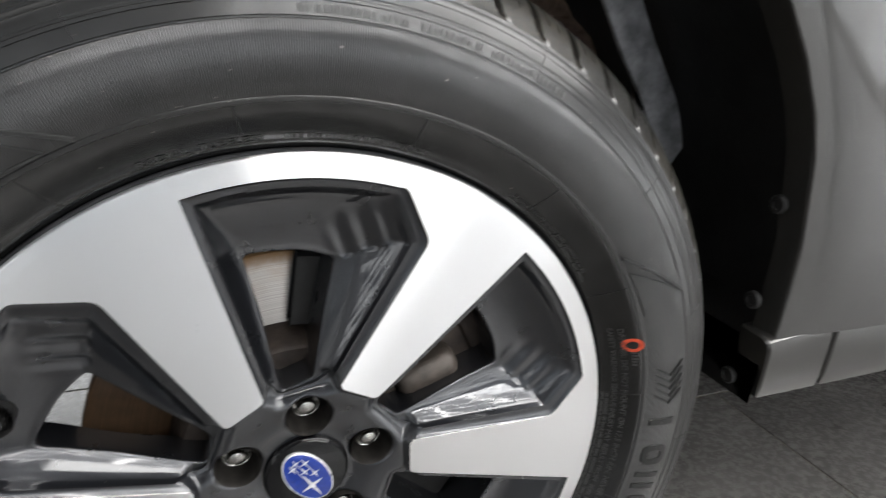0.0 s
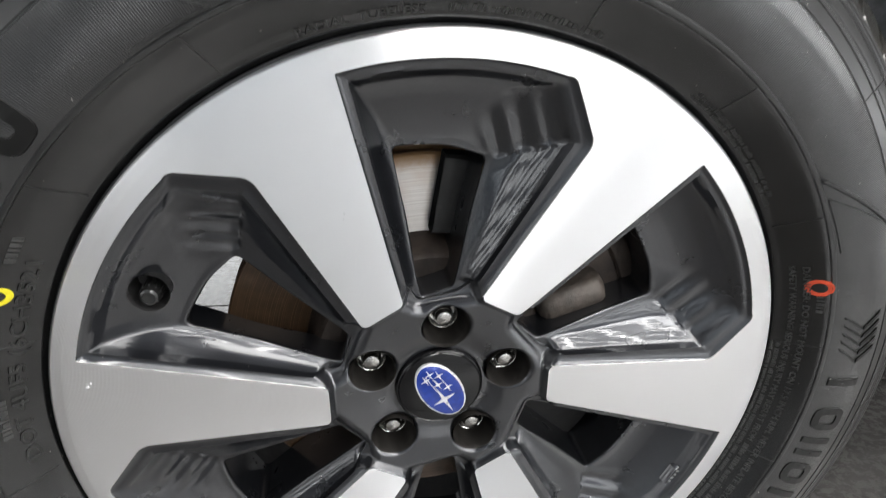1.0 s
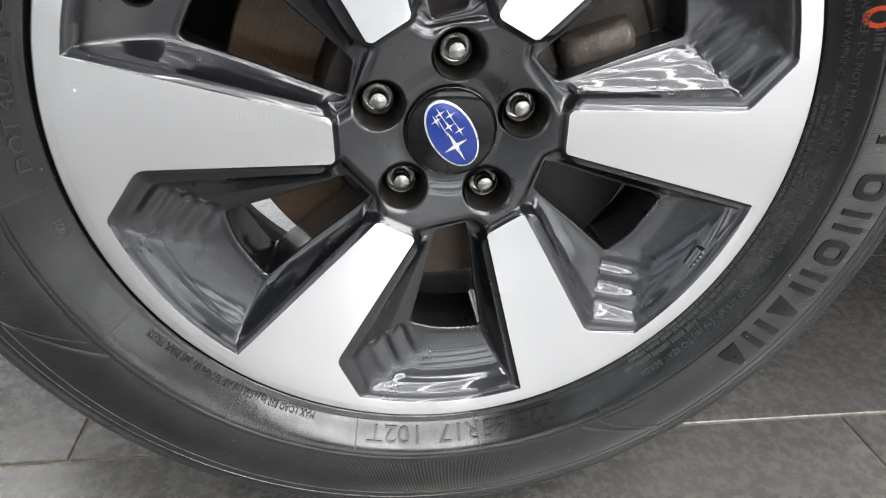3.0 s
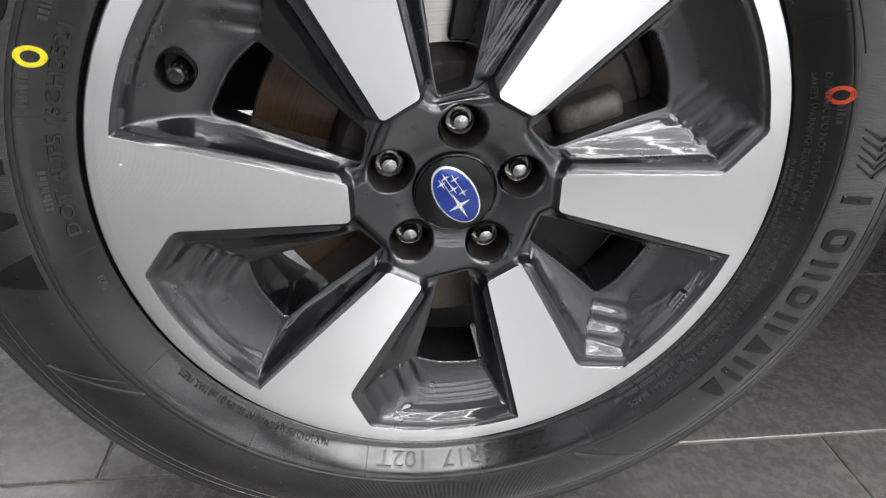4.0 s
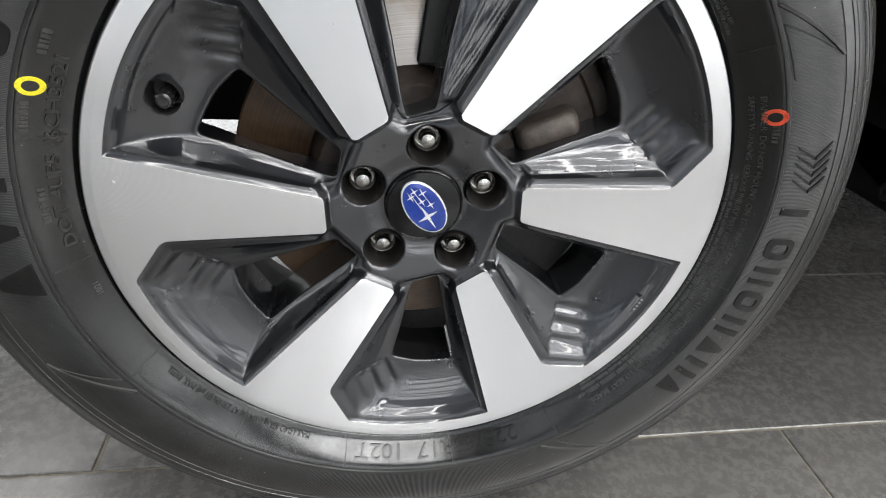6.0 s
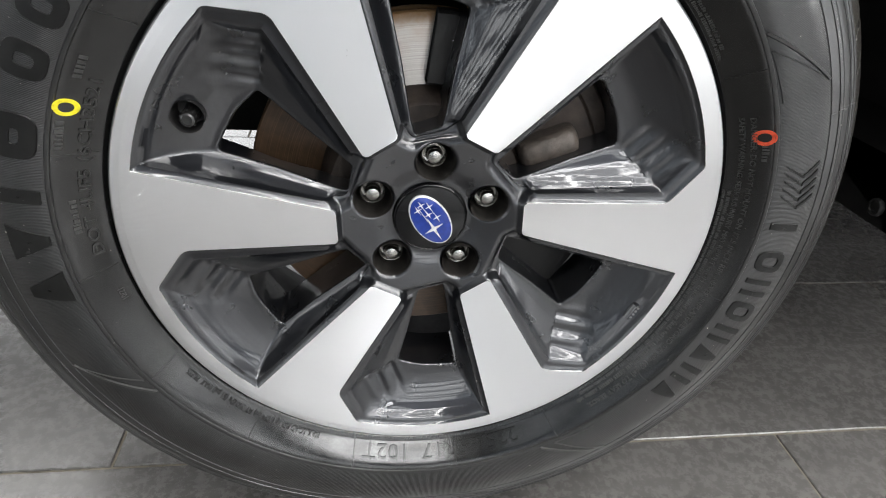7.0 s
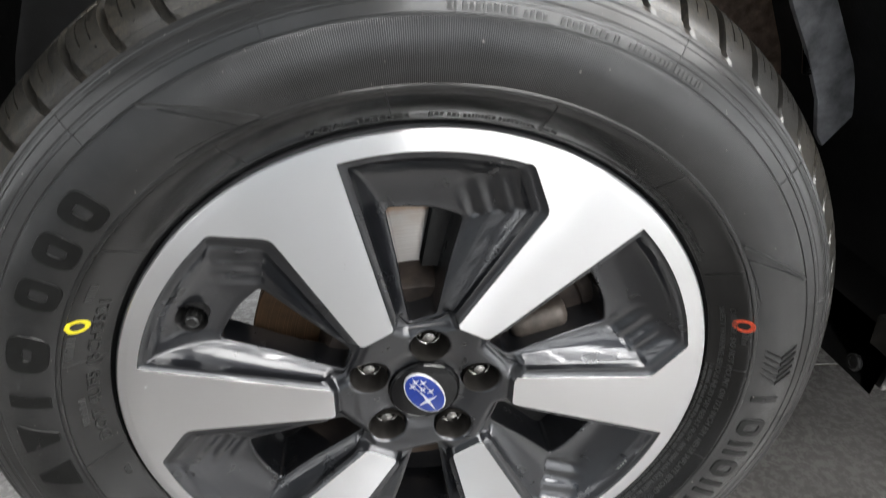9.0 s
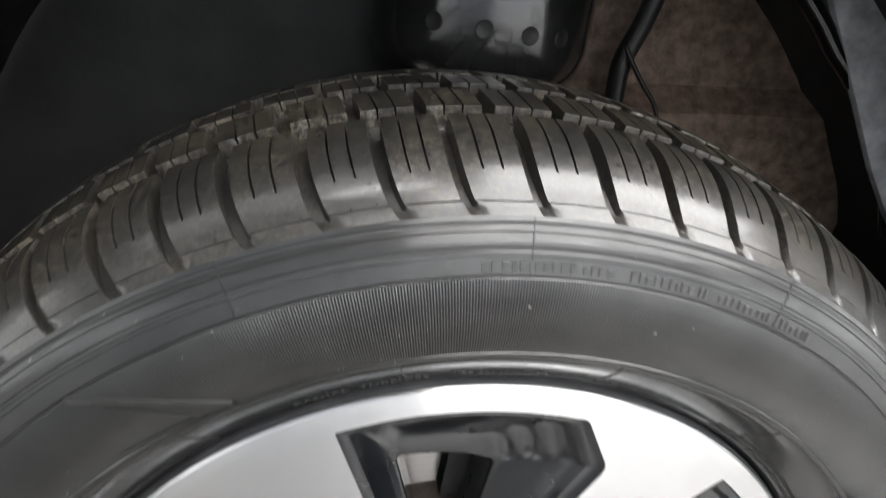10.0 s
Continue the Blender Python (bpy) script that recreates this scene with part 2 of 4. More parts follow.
M_CAP = make_plain("gloss_black_plastic", (0.004, 0.004, 0.0045), 0.05, 0, 60.0, 0.2, 0.0, Specular_IOR_Level=0.4)
M_BLUE = make_plain("blue_enamel", (0.008, 0.032, 0.24), 0.2, 0.1, 300.0, 0.25, 0.0, Coat_Weight=0.4, Coat_Roughness=0.04)
M_CHROME = make_plain("satin_chrome", (0.72, 0.72, 0.73), 0.3, 0.55, 200.0, 0.06, 0.0)
M_RED = make_plain("red_paint_mark", (0.62, 0.07, 0.025), 0.5, 0, 400.0, 0.2, 0.1)
M_YELLOW = make_plain("yellow_paint_mark", (0.72, 0.62, 0.02), 0.5, 0, 400.0, 0.2, 0.1)
M_LINER = make_plain("black_liner_plastic", (0.0135, 0.0132, 0.0132), 0.5, 0, 24.0, 0.4, 0.35, 160.0, Specular_IOR_Level=0.4)
M_FELT = make_plain("brown_grey_felt", (0.42, 0.305, 0.235), 0.6, 0, 90.0, 0.5, 1.0, 330.0)
M_PLATE = make_plain("grey_blue_plastic", (0.21, 0.212, 0.225), 0.42, 0, 40.0, 0.65, 0.2)
M_CAST = make_plain("rusty_brown_casting", (0.035, 0.026, 0.021), 0.55, 0.3, 60.0, 0.65, 0.5, 260.0)
M_BOSS = make_plain("dusty_grey_casting", (0.07, 0.058, 0.049), 0.45, 0.2, 60.0, 0.5, 0.6, 300.0)
M_BARREL = make_plain("grey_cast_aluminium", (0.1, 0.1, 0.105), 0.45, 0.6, 50.0, 0.3, 0.2)
M_STRUT = make_plain("gloss_black_enamel", (0.016, 0.016, 0.016), 0.2, 0.0, 50.0, 0.3, 0.1, Coat_Weight=1.0, Coat_Roughness=0.12)
M_WALL = make_plain("grey_wall_paint", (0.45, 0.45, 0.45), 0.6, 0, 3.0, 0.06, 0.1, 90.0)
M_FRONT = make_plain("blue_grey_wall_paint", (0.15, 0.18, 0.225), 0.6, 0, 3.0, 0.06, 0.1, 90.0)
M_CEILING = make_plain("dark_ceiling_paint", (0.06, 0.06, 0.063), 0.7, 0, 3.0, 0.08, 0.1, 90.0)
M_TUBE = make_glow("strip_diffuser", (1.0, 0.99, 0.975), 0.4)
M_ALU = make_plain("white_painted_metal", (0.75, 0.75, 0.75), 0.4, 0, 30.0, 0.05, 0.0)
M_DAY = make_glow("added_day_glow", (0.95, 0.98, 1.0), 0.5)
M_PANE = Mat("window_glass", (1, 1, 1), 0.02, 0.0, Transmission_Weight=1.0, IOR=1.45).m

# ---- building helpers ----
ZC = 0.3464                      # height of the axle
TURN60 = 48.3                    # angle of a spoke's sharp outer corner


def pt(r, deg, y=0.0):
    a = radians(deg)
    return Vector((r * math.cos(a), y, r * math.sin(a)))


def finish(bm, sharp=38.0, smooth=True):
    """Shades a bmesh smooth and marks its creases."""
    bm.normal_update()
    for f in bm.faces:
        f.smooth = smooth
    for e in bm.edges:
        if len(e.link_faces) == 2 and e.calc_face_angle(0.0) > radians(sharp):
            e.smooth = False


def mesh_of(name, bm, material, sharp=38.0):
    finish(bm, sharp)
    me = bpy.data.meshes.new(name)
    bm.to_mesh(me)
    bm.free()
    for m in material if isinstance(material, (list, tuple)) else [material]:
        me.materials.append(m)
    return me


def part(name, bm, material, parent, label="", sharp=38.0, kind=""):
    ob = new(name, bm if isinstance(bm, bpy.types.Mesh) else mesh_of(name, bm, material, sharp))
    ob.parent = parent
    return tagged(ob, label=label, kind=kind)


def from_lists(verts, faces):
    bm = bmesh.new()
    vs = [bm.verts.new(v) for v in verts]
    for f in faces:
        try:
            bm.faces.new([vs[i] for i in f])
        except ValueError:
            pass
    return bm


def loft(loops, closed=True):
    """Joins loops of equal length by quads."""
    n = len(loops[0])
    verts = [v for lp in loops for v in lp]
    faces = []
    for k in range(len(loops) - 1):
        for i in range(n if closed else n - 1):
            j = (i + 1) % n
            faces.append((k * n + i, k * n + j, (k + 1) * n + j, (k + 1) * n + i))
    return from_lists(verts, faces)


def revolve(profile, n=96, squash=False):
    """Turns (radius, depth) pairs about the axle."""
    loops = []
    for r, y in profile:
        lp = []
        for i in range(n):
            v = pt(r, 360.0 * i / n, y)
            lp.append(settle(v) if squash else v)
        loops.append(lp)
    bm = loft(loops)
    bmesh.ops.recalc_face_normals(bm, faces=bm.faces)
    return bm


def settle(v):
    """Flattens the tyre where the car's weight presses it to the floor."""
    z = v.z + ZC
    if z < 0.035:
        push = (0.035 - z) / 0.05
        v = Vector((v.x, v.y - 0.004 * max(0.0, push) * (1 if v.y < 0.09 else -1), max(v.z, 0.001 - ZC)))
    return v


def box(bm, x0, x1, y0, y1, z0, z1, bevel=0.0):
    r = bmesh.ops.create_cube(bm, size=1.0, matrix=Matrix.LocRotScale(((x0 + x1) / 2, (y0 + y1) / 2, (z0 + z1) / 2), None, (x1 - x0, y1 - y0, z1 - z0)))
    if bevel:
        es = list({e for v in r["verts"] for e in v.link_edges})
        bmesh.ops.bevel(bm, geom=es, offset=bevel, segments=2, affect="EDGES", profile=0.7)
    return bm


def prism(outline, y0, y1, bevel=0.0):
    """A plate from an outline in x and z."""
    bm = bmesh.new()
    a = [bm.verts.new((x, y0, z)) for x, z in outline]
    f = bm.faces.new(a)
    ex = bmesh.ops.extrude_face_region(bm, geom=[f])
    vs = [g for g in ex["geom"] if isinstance(g, bmesh.types.BMVert)]
    bmesh.ops.translate(bm, verts=vs, vec=(0, y1 - y0, 0))
    bmesh.ops.recalc_face_normals(bm, faces=bm.faces)
    if bevel:
        es = [e for e in bm.edges if all(abs(v.co.y - y0) < 1e-6 for v in e.verts)]
        bmesh.ops.bevel(bm, geom=es, offset=bevel, segments=2, affect="EDGES", profile=0.6)
    return bm


# ---- the room ----
X0, X1, Y0, Y1 = -5.0, 6.2, -7.2, 4.6
floor = tagged(new("floor", mesh_of("floor", box(bmesh.new(), X0, X1, Y0, Y1, -0.06, -0.0022), M_GROUT)), "beige grouted bed of the shop floor", "floor", kind="structure")


def windowed_wall(name, span, rows, place, paint, label, number, columns=()):
    """A wall along x with one long window in it; place puts it into the room."""
    (a0, a1), (w0, w1) = span
    z0, z1 = rows[0][0], rows[-1][1]
    bm = bmesh.new()
    for x0, x1, q0, q1 in ((a0, w0, -0.06, CEIL), (w1, a1, -0.06, CEIL), (w0, w1, -0.06, z0), (w0, w1, z1, CEIL)):
        box(bm, x0, x1, -0.12, 0.0, q0, q1)
    ob = tagged(new(name, mesh_of(name, bm, paint)), label, "wall", kind="structure")
    ob.matrix_world = place
    win = tagged(new("window_%d" % number), "unseen long low shop window with a grey metal frame", "window", kind="structure")
    win.matrix_world = place
    n = 4
    for k in range(n + 1):
        x = w0 + 0.025 + (w1 - w0 - 0.05) * k / n
        part("window_frame", box(bmesh.new(), x - 0.025, x + 0.025, -0.09, -0.03, z0, z1, 0.004), M_ALU, win)
    for z in (z0 + 0.02, z1 - 0.02):
        part("window_frame", box(bmesh.new(), w0, w1, -0.088, -0.032, z - 0.02, z + 0.02, 0.004), M_ALU, win)
    for (_, za), (zb, _) in zip(rows, rows[1:]):
        part("transom", box(bmesh.new(), w0 + 0.05, w1 - 0.05, -0.086, -0.004, za, zb, 0.004), M_PLATE, win, "broad grey transom between the panes")
    for k in range(n):
        x0, x1 = w0 + 0.05 + (w1 - w0 - 0.05) * k / n, w0 + (w1 - w0 - 0.05) * (k + 1) / n
        part("pane", box(bmesh.new(), x0, x1, -0.064, -0.058, z0 + 0.04, z1 - 0.04), M_PANE, win).visible_shadow = False
    for (_, xa), (xb, _) in zip(columns, columns[1:]):
        part("mullion", box(bmesh.new(), xa, xb, -0.094, -0.002, z0 + 0.045, z1 - 0.045, 0.004), M_PLATE, win, "broad grey mullion between the panes")
    day = tagged(new("backdrop_%d" % number, mesh_of("backdrop", box(bmesh.new(), w0 - 1.5, w1 + 1.5, -1.24, -1.2, -0.6, CEIL), M_DAY)), "bright daylight outside the unseen shop window", "backdrop", kind="structure")
    day.matrix_world = place


# no window here is in view; they house the added window lights
windowed_wall("wall_east", ((Y0 - 0.12, Y1 + 0.12), (-7.0, -1.0)), [(0.15, 1.85)], Matrix.Translation((X1, 0, 0)) @ Matrix.Rotation(radians(90), 4, "Z"), M_WALL, "grey painted shop wall with an added long window", 2)
windowed_wall("wall_west", ((-Y1 - 0.12, -Y0 + 0.12), (0.45, 6.85)), [(0.28, 2.62)], Matrix.Translation((X0, 0, 0)) @ Matrix.Rotation(radians(-90), 4, "Z"), M_WALL, "grey painted shop wall with added tall windows", 3, COLUMNS)
windowed_wall("wall_south", ((X0, X1), (-4.85, 6.0)), ROWS, Matrix.Translation((0, Y0, 0)), M_FRONT, "pale blue-grey shop wall with rows of windows", 1)
windowed_wall("wall_north", ((-X1, -X0), (0.4, 4.4)), [(0.5, 2.9)], Matrix.Translation((0, Y1, 0)) @ Matrix.Rotation(radians(180), 4, "Z"), M_WALL, "grey painted shop wall with an added wide window", 4)
tagged(new("ceiling", mesh_of("ceiling", box(bmesh.new(), X0 - 0.12, X1 + 0.12, Y0 - 0.12, Y1 + 0.12, CEIL, CEIL + 0.1), M_CEILING)), "dark painted shop ceiling", "ceiling", kind="structure")

# ---- the car ----
car = tagged(new("car"), "grey metallic car with a black-and-silver alloy wheel, parked", "car")
wheel_mid = Matrix.Translation((0, 0, ZC))

# -- wheel: barrel --
wheel = part("wheel", revolve([(0.2335, 0.0030), (0.2346, 0.0045), (0.2346, 0.0090), (0.2300, 0.0130), (0.2180, 0.0200), (0.2120, 0.0350), (0.2040, 0.0600), (0.2000, 0.1000), (0.1980, 0.1500), (0.2060, 0.1800), (0.2180, 0.1900), (0.2330, 0.1950), (0.2330, 0.1990), (0.2150, 0.1970), (0.2080, 0.1500), (0.2180, 0.0400), (0.2240, 0.0200)], 128), M_BARREL, car, "six-spoke alloy wheel, machined silver and gloss dark grey")
wheel.matrix_basis = wheel_mid


def face_depth(r):
    return 0.0068 * max(0.0, 0.220 - r) / 0.145


def hub_depth(r):
    for (ra, ya), (rb, yb) in zip(HUB, HUB[1:]):
        if r <= rb:
            return ya + (yb - ya) * max(0.0, (r - ra) / (rb - ra))
    return HUB[-1][1]


HUB = [(0.0302, 0.0190), (0.0340, 0.0188), (0.0365, 0.0183), (0.0395, 0.0174), (0.0425, 0.0164), (0.0450, 0.0157), (0.0475, 0.0152), (0.060, 0.0130), (0.068, 0.0116), (0.085, 0.0100)]
TIP = 0.0738


def tip_inset(x, z):
    """How far inside the rounded outline of a spoke's machined tip."""
    best = -1.0
    for k in range(6):
        u = pt(1.0, TURN60 + 60 * k + 15.0)
        best = max(best, x * u.x + z * u.z)
    d1, d2 = best - TIP, brim(x, z)
    if d1 < ROUND and d2 < ROUND:
        return ROUND - math.hypot(ROUND - d1, ROUND - d2)
    return min(d1, d2) if d1 > ROUND else d1


def tip_lift(x, z):
    """1 on the machined face of a spoke, 0 on the painted hub."""
    return min(1.0, max(0.0, (tip_inset(x, z) + STEP) / STEP))


ROUND = 0.0040                   # corner radius of a spoke's machined tip
STEP = 0.0042                    # width of the painted shoulder round a spoke's machined tip


def brim(x, z):
    """Distance from the nearest pocket's edge."""
    return math.sqrt(min(float(np.min((RIMS[:, 0] - x) ** 2 + (RIMS[:, 1] - z) ** 2)), 1.0))


def sheet_depth(x, z):
    r = math.hypot(x, z)
    if r > 0.1:
        return face_depth(r) + max(0.0, r - 0.2262) * 0.06 + (0.0016 * ((r - 0.2319) / 0.0016) ** 1.7 if r > 0.2319 else 0.0)
    t = tip_lift(x, z)
    s = t * t * (3 - 2 * t)
    roll = max(0.0, 1 - brim(x, z) / 0.0070)
    well = min(math.hypot(x - v.x, z - v.z) for v in NUTS)
    lip = max(0.0, 1 - max(0.0, well - WELL_R) / 0.0022)
    return hub_depth(r) * (1 - s) + (face_depth(r) + 0.0003 * (t < 0.999)) * s + (0.0046 * roll * roll + 0.0014 * lip * lip) * (1 - s)


# corners of a pocket: radius, angle from the spoke's sharp corner, corner radius
EDGE = [(0.0740, 26.0, 0.0030), (0.1905, 17.9, 0.0060), (0.2198, 26.0, 0.0050), (0.2198, 59.8, 0.0018), (0.0755, 63.6, 0.0035), (0.0655, 57.8, 0.0035), (0.0700, 33.5, 0.0035)]
LEDGE = [(0.0818, 29.6, 0.0030), (0.1865, 20.9, 0.0035), (0.2149, 27.4, 0.0050), (0.2146, 58.4, 0.0025), (0.0828, 59.7, 0.0050), (0.0684, 56.2, 0.0035), (0.0728, 35.6, 0.0035)]
WINDOW = [(0.0800, 36.4, 0.0030), (0.1612, 34.0, 0.0040), (0.1672, 42.0, 0.0300), (0.1700, 54.3, 0.0060), (0.0790, 55.0, 0.0040), (0.0672, 54.6, 0.0040), (0.0730, 37.2, 0.0040)]
COUNT = [30, 14, 34, 26, 5, 9, 4]
FLUTE = 0.0011                   # half the height of the cast flutes in a pocket's broad corner
FLUTE_PITCH = 0.0152


def flute(v, turn, t, along):
    """Depth of the cast flutes at a place in a pocket: straight ribs in the scoop beside the broad corner, fine lines along the flat side."""
    b, c = pt(LEDGE[1][0], turn + LEDGE[1][1]), pt(LEDGE[2][0], turn + LEDGE[2][1])
    u = (c - b).normalized()
    w = Vector((-u.z, 0, u.x))
    s, q = (v - b).dot(u), (v - b).dot(w)
    if along >= 0:                         # the flat side
        fade, phase = 0.05 * along ** 1.6, (1 - t) * 0.0435
    elif q < -0.004 or q > 0.052 or s > 0.042 or s < -0.01:
        return 0.0
    else:
        fade = min(1.0, max(0.0, (s + 0.002) / 0.003)) * min(1.0, max(0.0, (0.042 - s) / 0.022))
        fade *= min(1.0, max(0.0, (q + 0.001) / 0.006)) * min(1.0, max(0.0, (0.050 - q) / 0.009))
        fade = fade * fade * (3 - 2 * fade)
        phase = 0.0435 - q
    wave = math.sin(2 * math.pi * phase / FLUTE_PITCH)
    return FLUTE * fade * wave


def ring_of(corners, turn):
    """A closed outline with rounded corners and a fixed count of points, in x and z."""
    n = len(corners)
    p = [pt(r, turn + d) for r, d, _ in corners]
    inn, out = [], []
    for i in range(n):
        a, b, c = p[i - 1], p[i], p[(i + 1) % n]
        rho = min(corners[i][2], (a - b).length * 0.45, (c - b).length * 0.45)
        inn.append(b + (a - b).normalized() * rho)
        out.append(b + (c - b).normalized() * rho)
    pts = []
    for i in range(n):
        for k in range(9):
            t = k / 8
            pts.append((1 - t) ** 2 * inn[i] + 2 * t * (1 - t) * p[i] + t * t * out[i])
        a, b = out[i], inn[(i + 1) % n]
        for k in range(1, COUNT[i]):
            t = k / COUNT[i]
            v = a.lerp(b, t)
            if i == 2:                     # the side along the rim is an arc
                v = v.normalized() * (a.length * (1 - t) + b.length * t)
            pts.append(v)
    return pts


def with_depth(pts, depth):
    return [Vector((v.x, depth(v), v.z)) for v in pts]


def pocket_mesh(turn, hole=None):
    e, l, w = ring_of(EDGE, turn), ring_of(LEDGE, turn), ring_of(WINDOW, turn)
    win = lambda v: 0.0215 + 0.0055 * min(1.0, max(0.0, (v.length - 0.07) / 0.08))
    l0 = with_depth(e, lambda v: sheet_depth(v.x, v.z) + 0.0001)
    loops = [l0]
    for k, y in ((0.045, 0.0003), (0.28, 0.0017), (0.60, 0.0027)):      # a hollow ledge inside the machined edge
        loops.append([Vector((p.x + (q.x - p.x) * k, o.y + y, p.z + (q.z - p.z) * k)) for p, q, o in zip(e, l, l0)])
    l1 = [Vector((v.x, q.y + 0.0027, v.z)) for v, q in zip(l, l0)]
    loops.append(l1)
    loops.append([Vector((a.x * 0.95 + b.x * 0.05, q.y + 0.0029, a.z * 0.95 + b.z * 0.05)) for a, b, q in zip(l, w, l1)])
    w0 = with_depth(w, win)
    curve = ((0.0, 0.0), (0.12, 0.22), (0.22, 0.37), (0.32, 0.50), (0.42, 0.61), (0.52, 0.71), (0.62, 0.80), (0.72, 0.87), (0.82, 0.93), (0.92, 0.98), (1.0, 1.0))
    side = 9 + COUNT[0]                    # the points along the flat side, from the hub to the broad corner
    for step in range(3, 33):
        t = step / 33
        d = float(np.interp(t, [c[0] for c in curve], [c[1] for c in curve]))
        swell = [0.0, 0.0, 0.014, 0.0, 0.0, 0.0, 0.0]
        between = [(p[0] + (q[0] - p[0]) * t, p[1] + (q[1] - p[1]) * t, p[2] + (q[2] - p[2]) * t + 4 * t * (1 - t) * s) for p, q, s in zip(LEDGE, WINDOW, swell)]
        calm = min(1.0, t * 4, (1 - t) * 8)
        loops.append([Vector((v.x, p.y + 0.0029 + (q.y - p.y - 0.0029) * d + calm * flute(v, turn, t, i / side if i < side else -1), v.z)) for i, (v, p, q) in enumerate(zip(ring_of(between, turn), l1, w0))])
    loops.append(w0)
    mid = sum(w, Vector()) / len(w)
    inset = lambda k, y: [Vector((v.x, q.y + y, v.z)) for v, q in zip([u + (mid - u).normalized() * k for u in w], w0)]
    loops += [inset(0.0006, 0.0002), inset(0.0012, 0.0008), inset(0.0016, 0.0020), inset(0.0014, 0.0034)]
    loops += [inset(-0.0005, 0.012), inset(-0.0045, 0.030)] if hole else [inset(0.0012, 0.012), inset(0.0008, 0.048)]
    bm = loft(loops)
    bm.faces.ensure_lookup_table()
    for f in bm.faces[:len(e)]:            # the bright cut edge beside the machined face
        c = f.calc_center_median()
        f.material_index = 1 if c.length > 0.1 or tip_inset(c.x, c.z) > -0.0002 else 0
    bmesh.ops.recalc_face_normals(bm, faces=bm.faces)
    bm.normal_update()
    up = sum(f.normal.y * f.calc_area() for f in bm.faces if f.calc_center_median().y < 0.03)
    if up > 0:
        bmesh.ops.reverse_faces(bm, faces=bm.faces)
    if hole:
        hx, hz, hr = hole
        gone = [f for f in bm.faces if math.hypot(f.calc_center_median().x - hx, f.calc_center_median().z - hz) < hr and f.calc_center_median().y < 0.03]
        bmesh.ops.delete(bm, geom=gone, context="FACES")
        for v in bm.verts:
            d = math.hypot(v.co.x - hx, v.co.z - hz)
            if v.is_boundary and d < hr * 1.9 and v.co.y < 0.035 and d > 1e-6:
                v.co.x, v.co.z = hx + (v.co.x - hx) / d * hr, hz + (v.co.z - hz) / d * hr
    return bm


def circle(cx, cz, r, n):
    return [(cx + r * math.cos(2 * math.pi * i / n), cz + r * math.sin(2 * math.pi * i / n)) for i in range(n)]


NUT_R, NUT_TURN, WELL_R = 0.0488, 88.0, 0.0155
NUTS = [pt(NUT_R, NUT_TURN + 72 * k) for k in range(5)]
RIMS = []
for k in range(6):
    lp = ring_of(EDGE, TURN60 + 60 * k)
    for p, q in zip(lp, lp[1:] + lp[:1]):
        RIMS += [(p.x + (q.x - p.x) * t / 6, p.z + (q.z - p.z) * t / 6) for t in range(6)]
RIMS = np.array(RIMS)


def inside(x, z, poly):
    hit = False
    for (x0, z0), (x1, z1) in zip(poly, poly[1:] + poly[:1]):
        if (z0 > z) != (z1 > z) and x < (x1 - x0) * (z - z0) / (z1 - z0) + x0:
            hit = not hit
    return hit


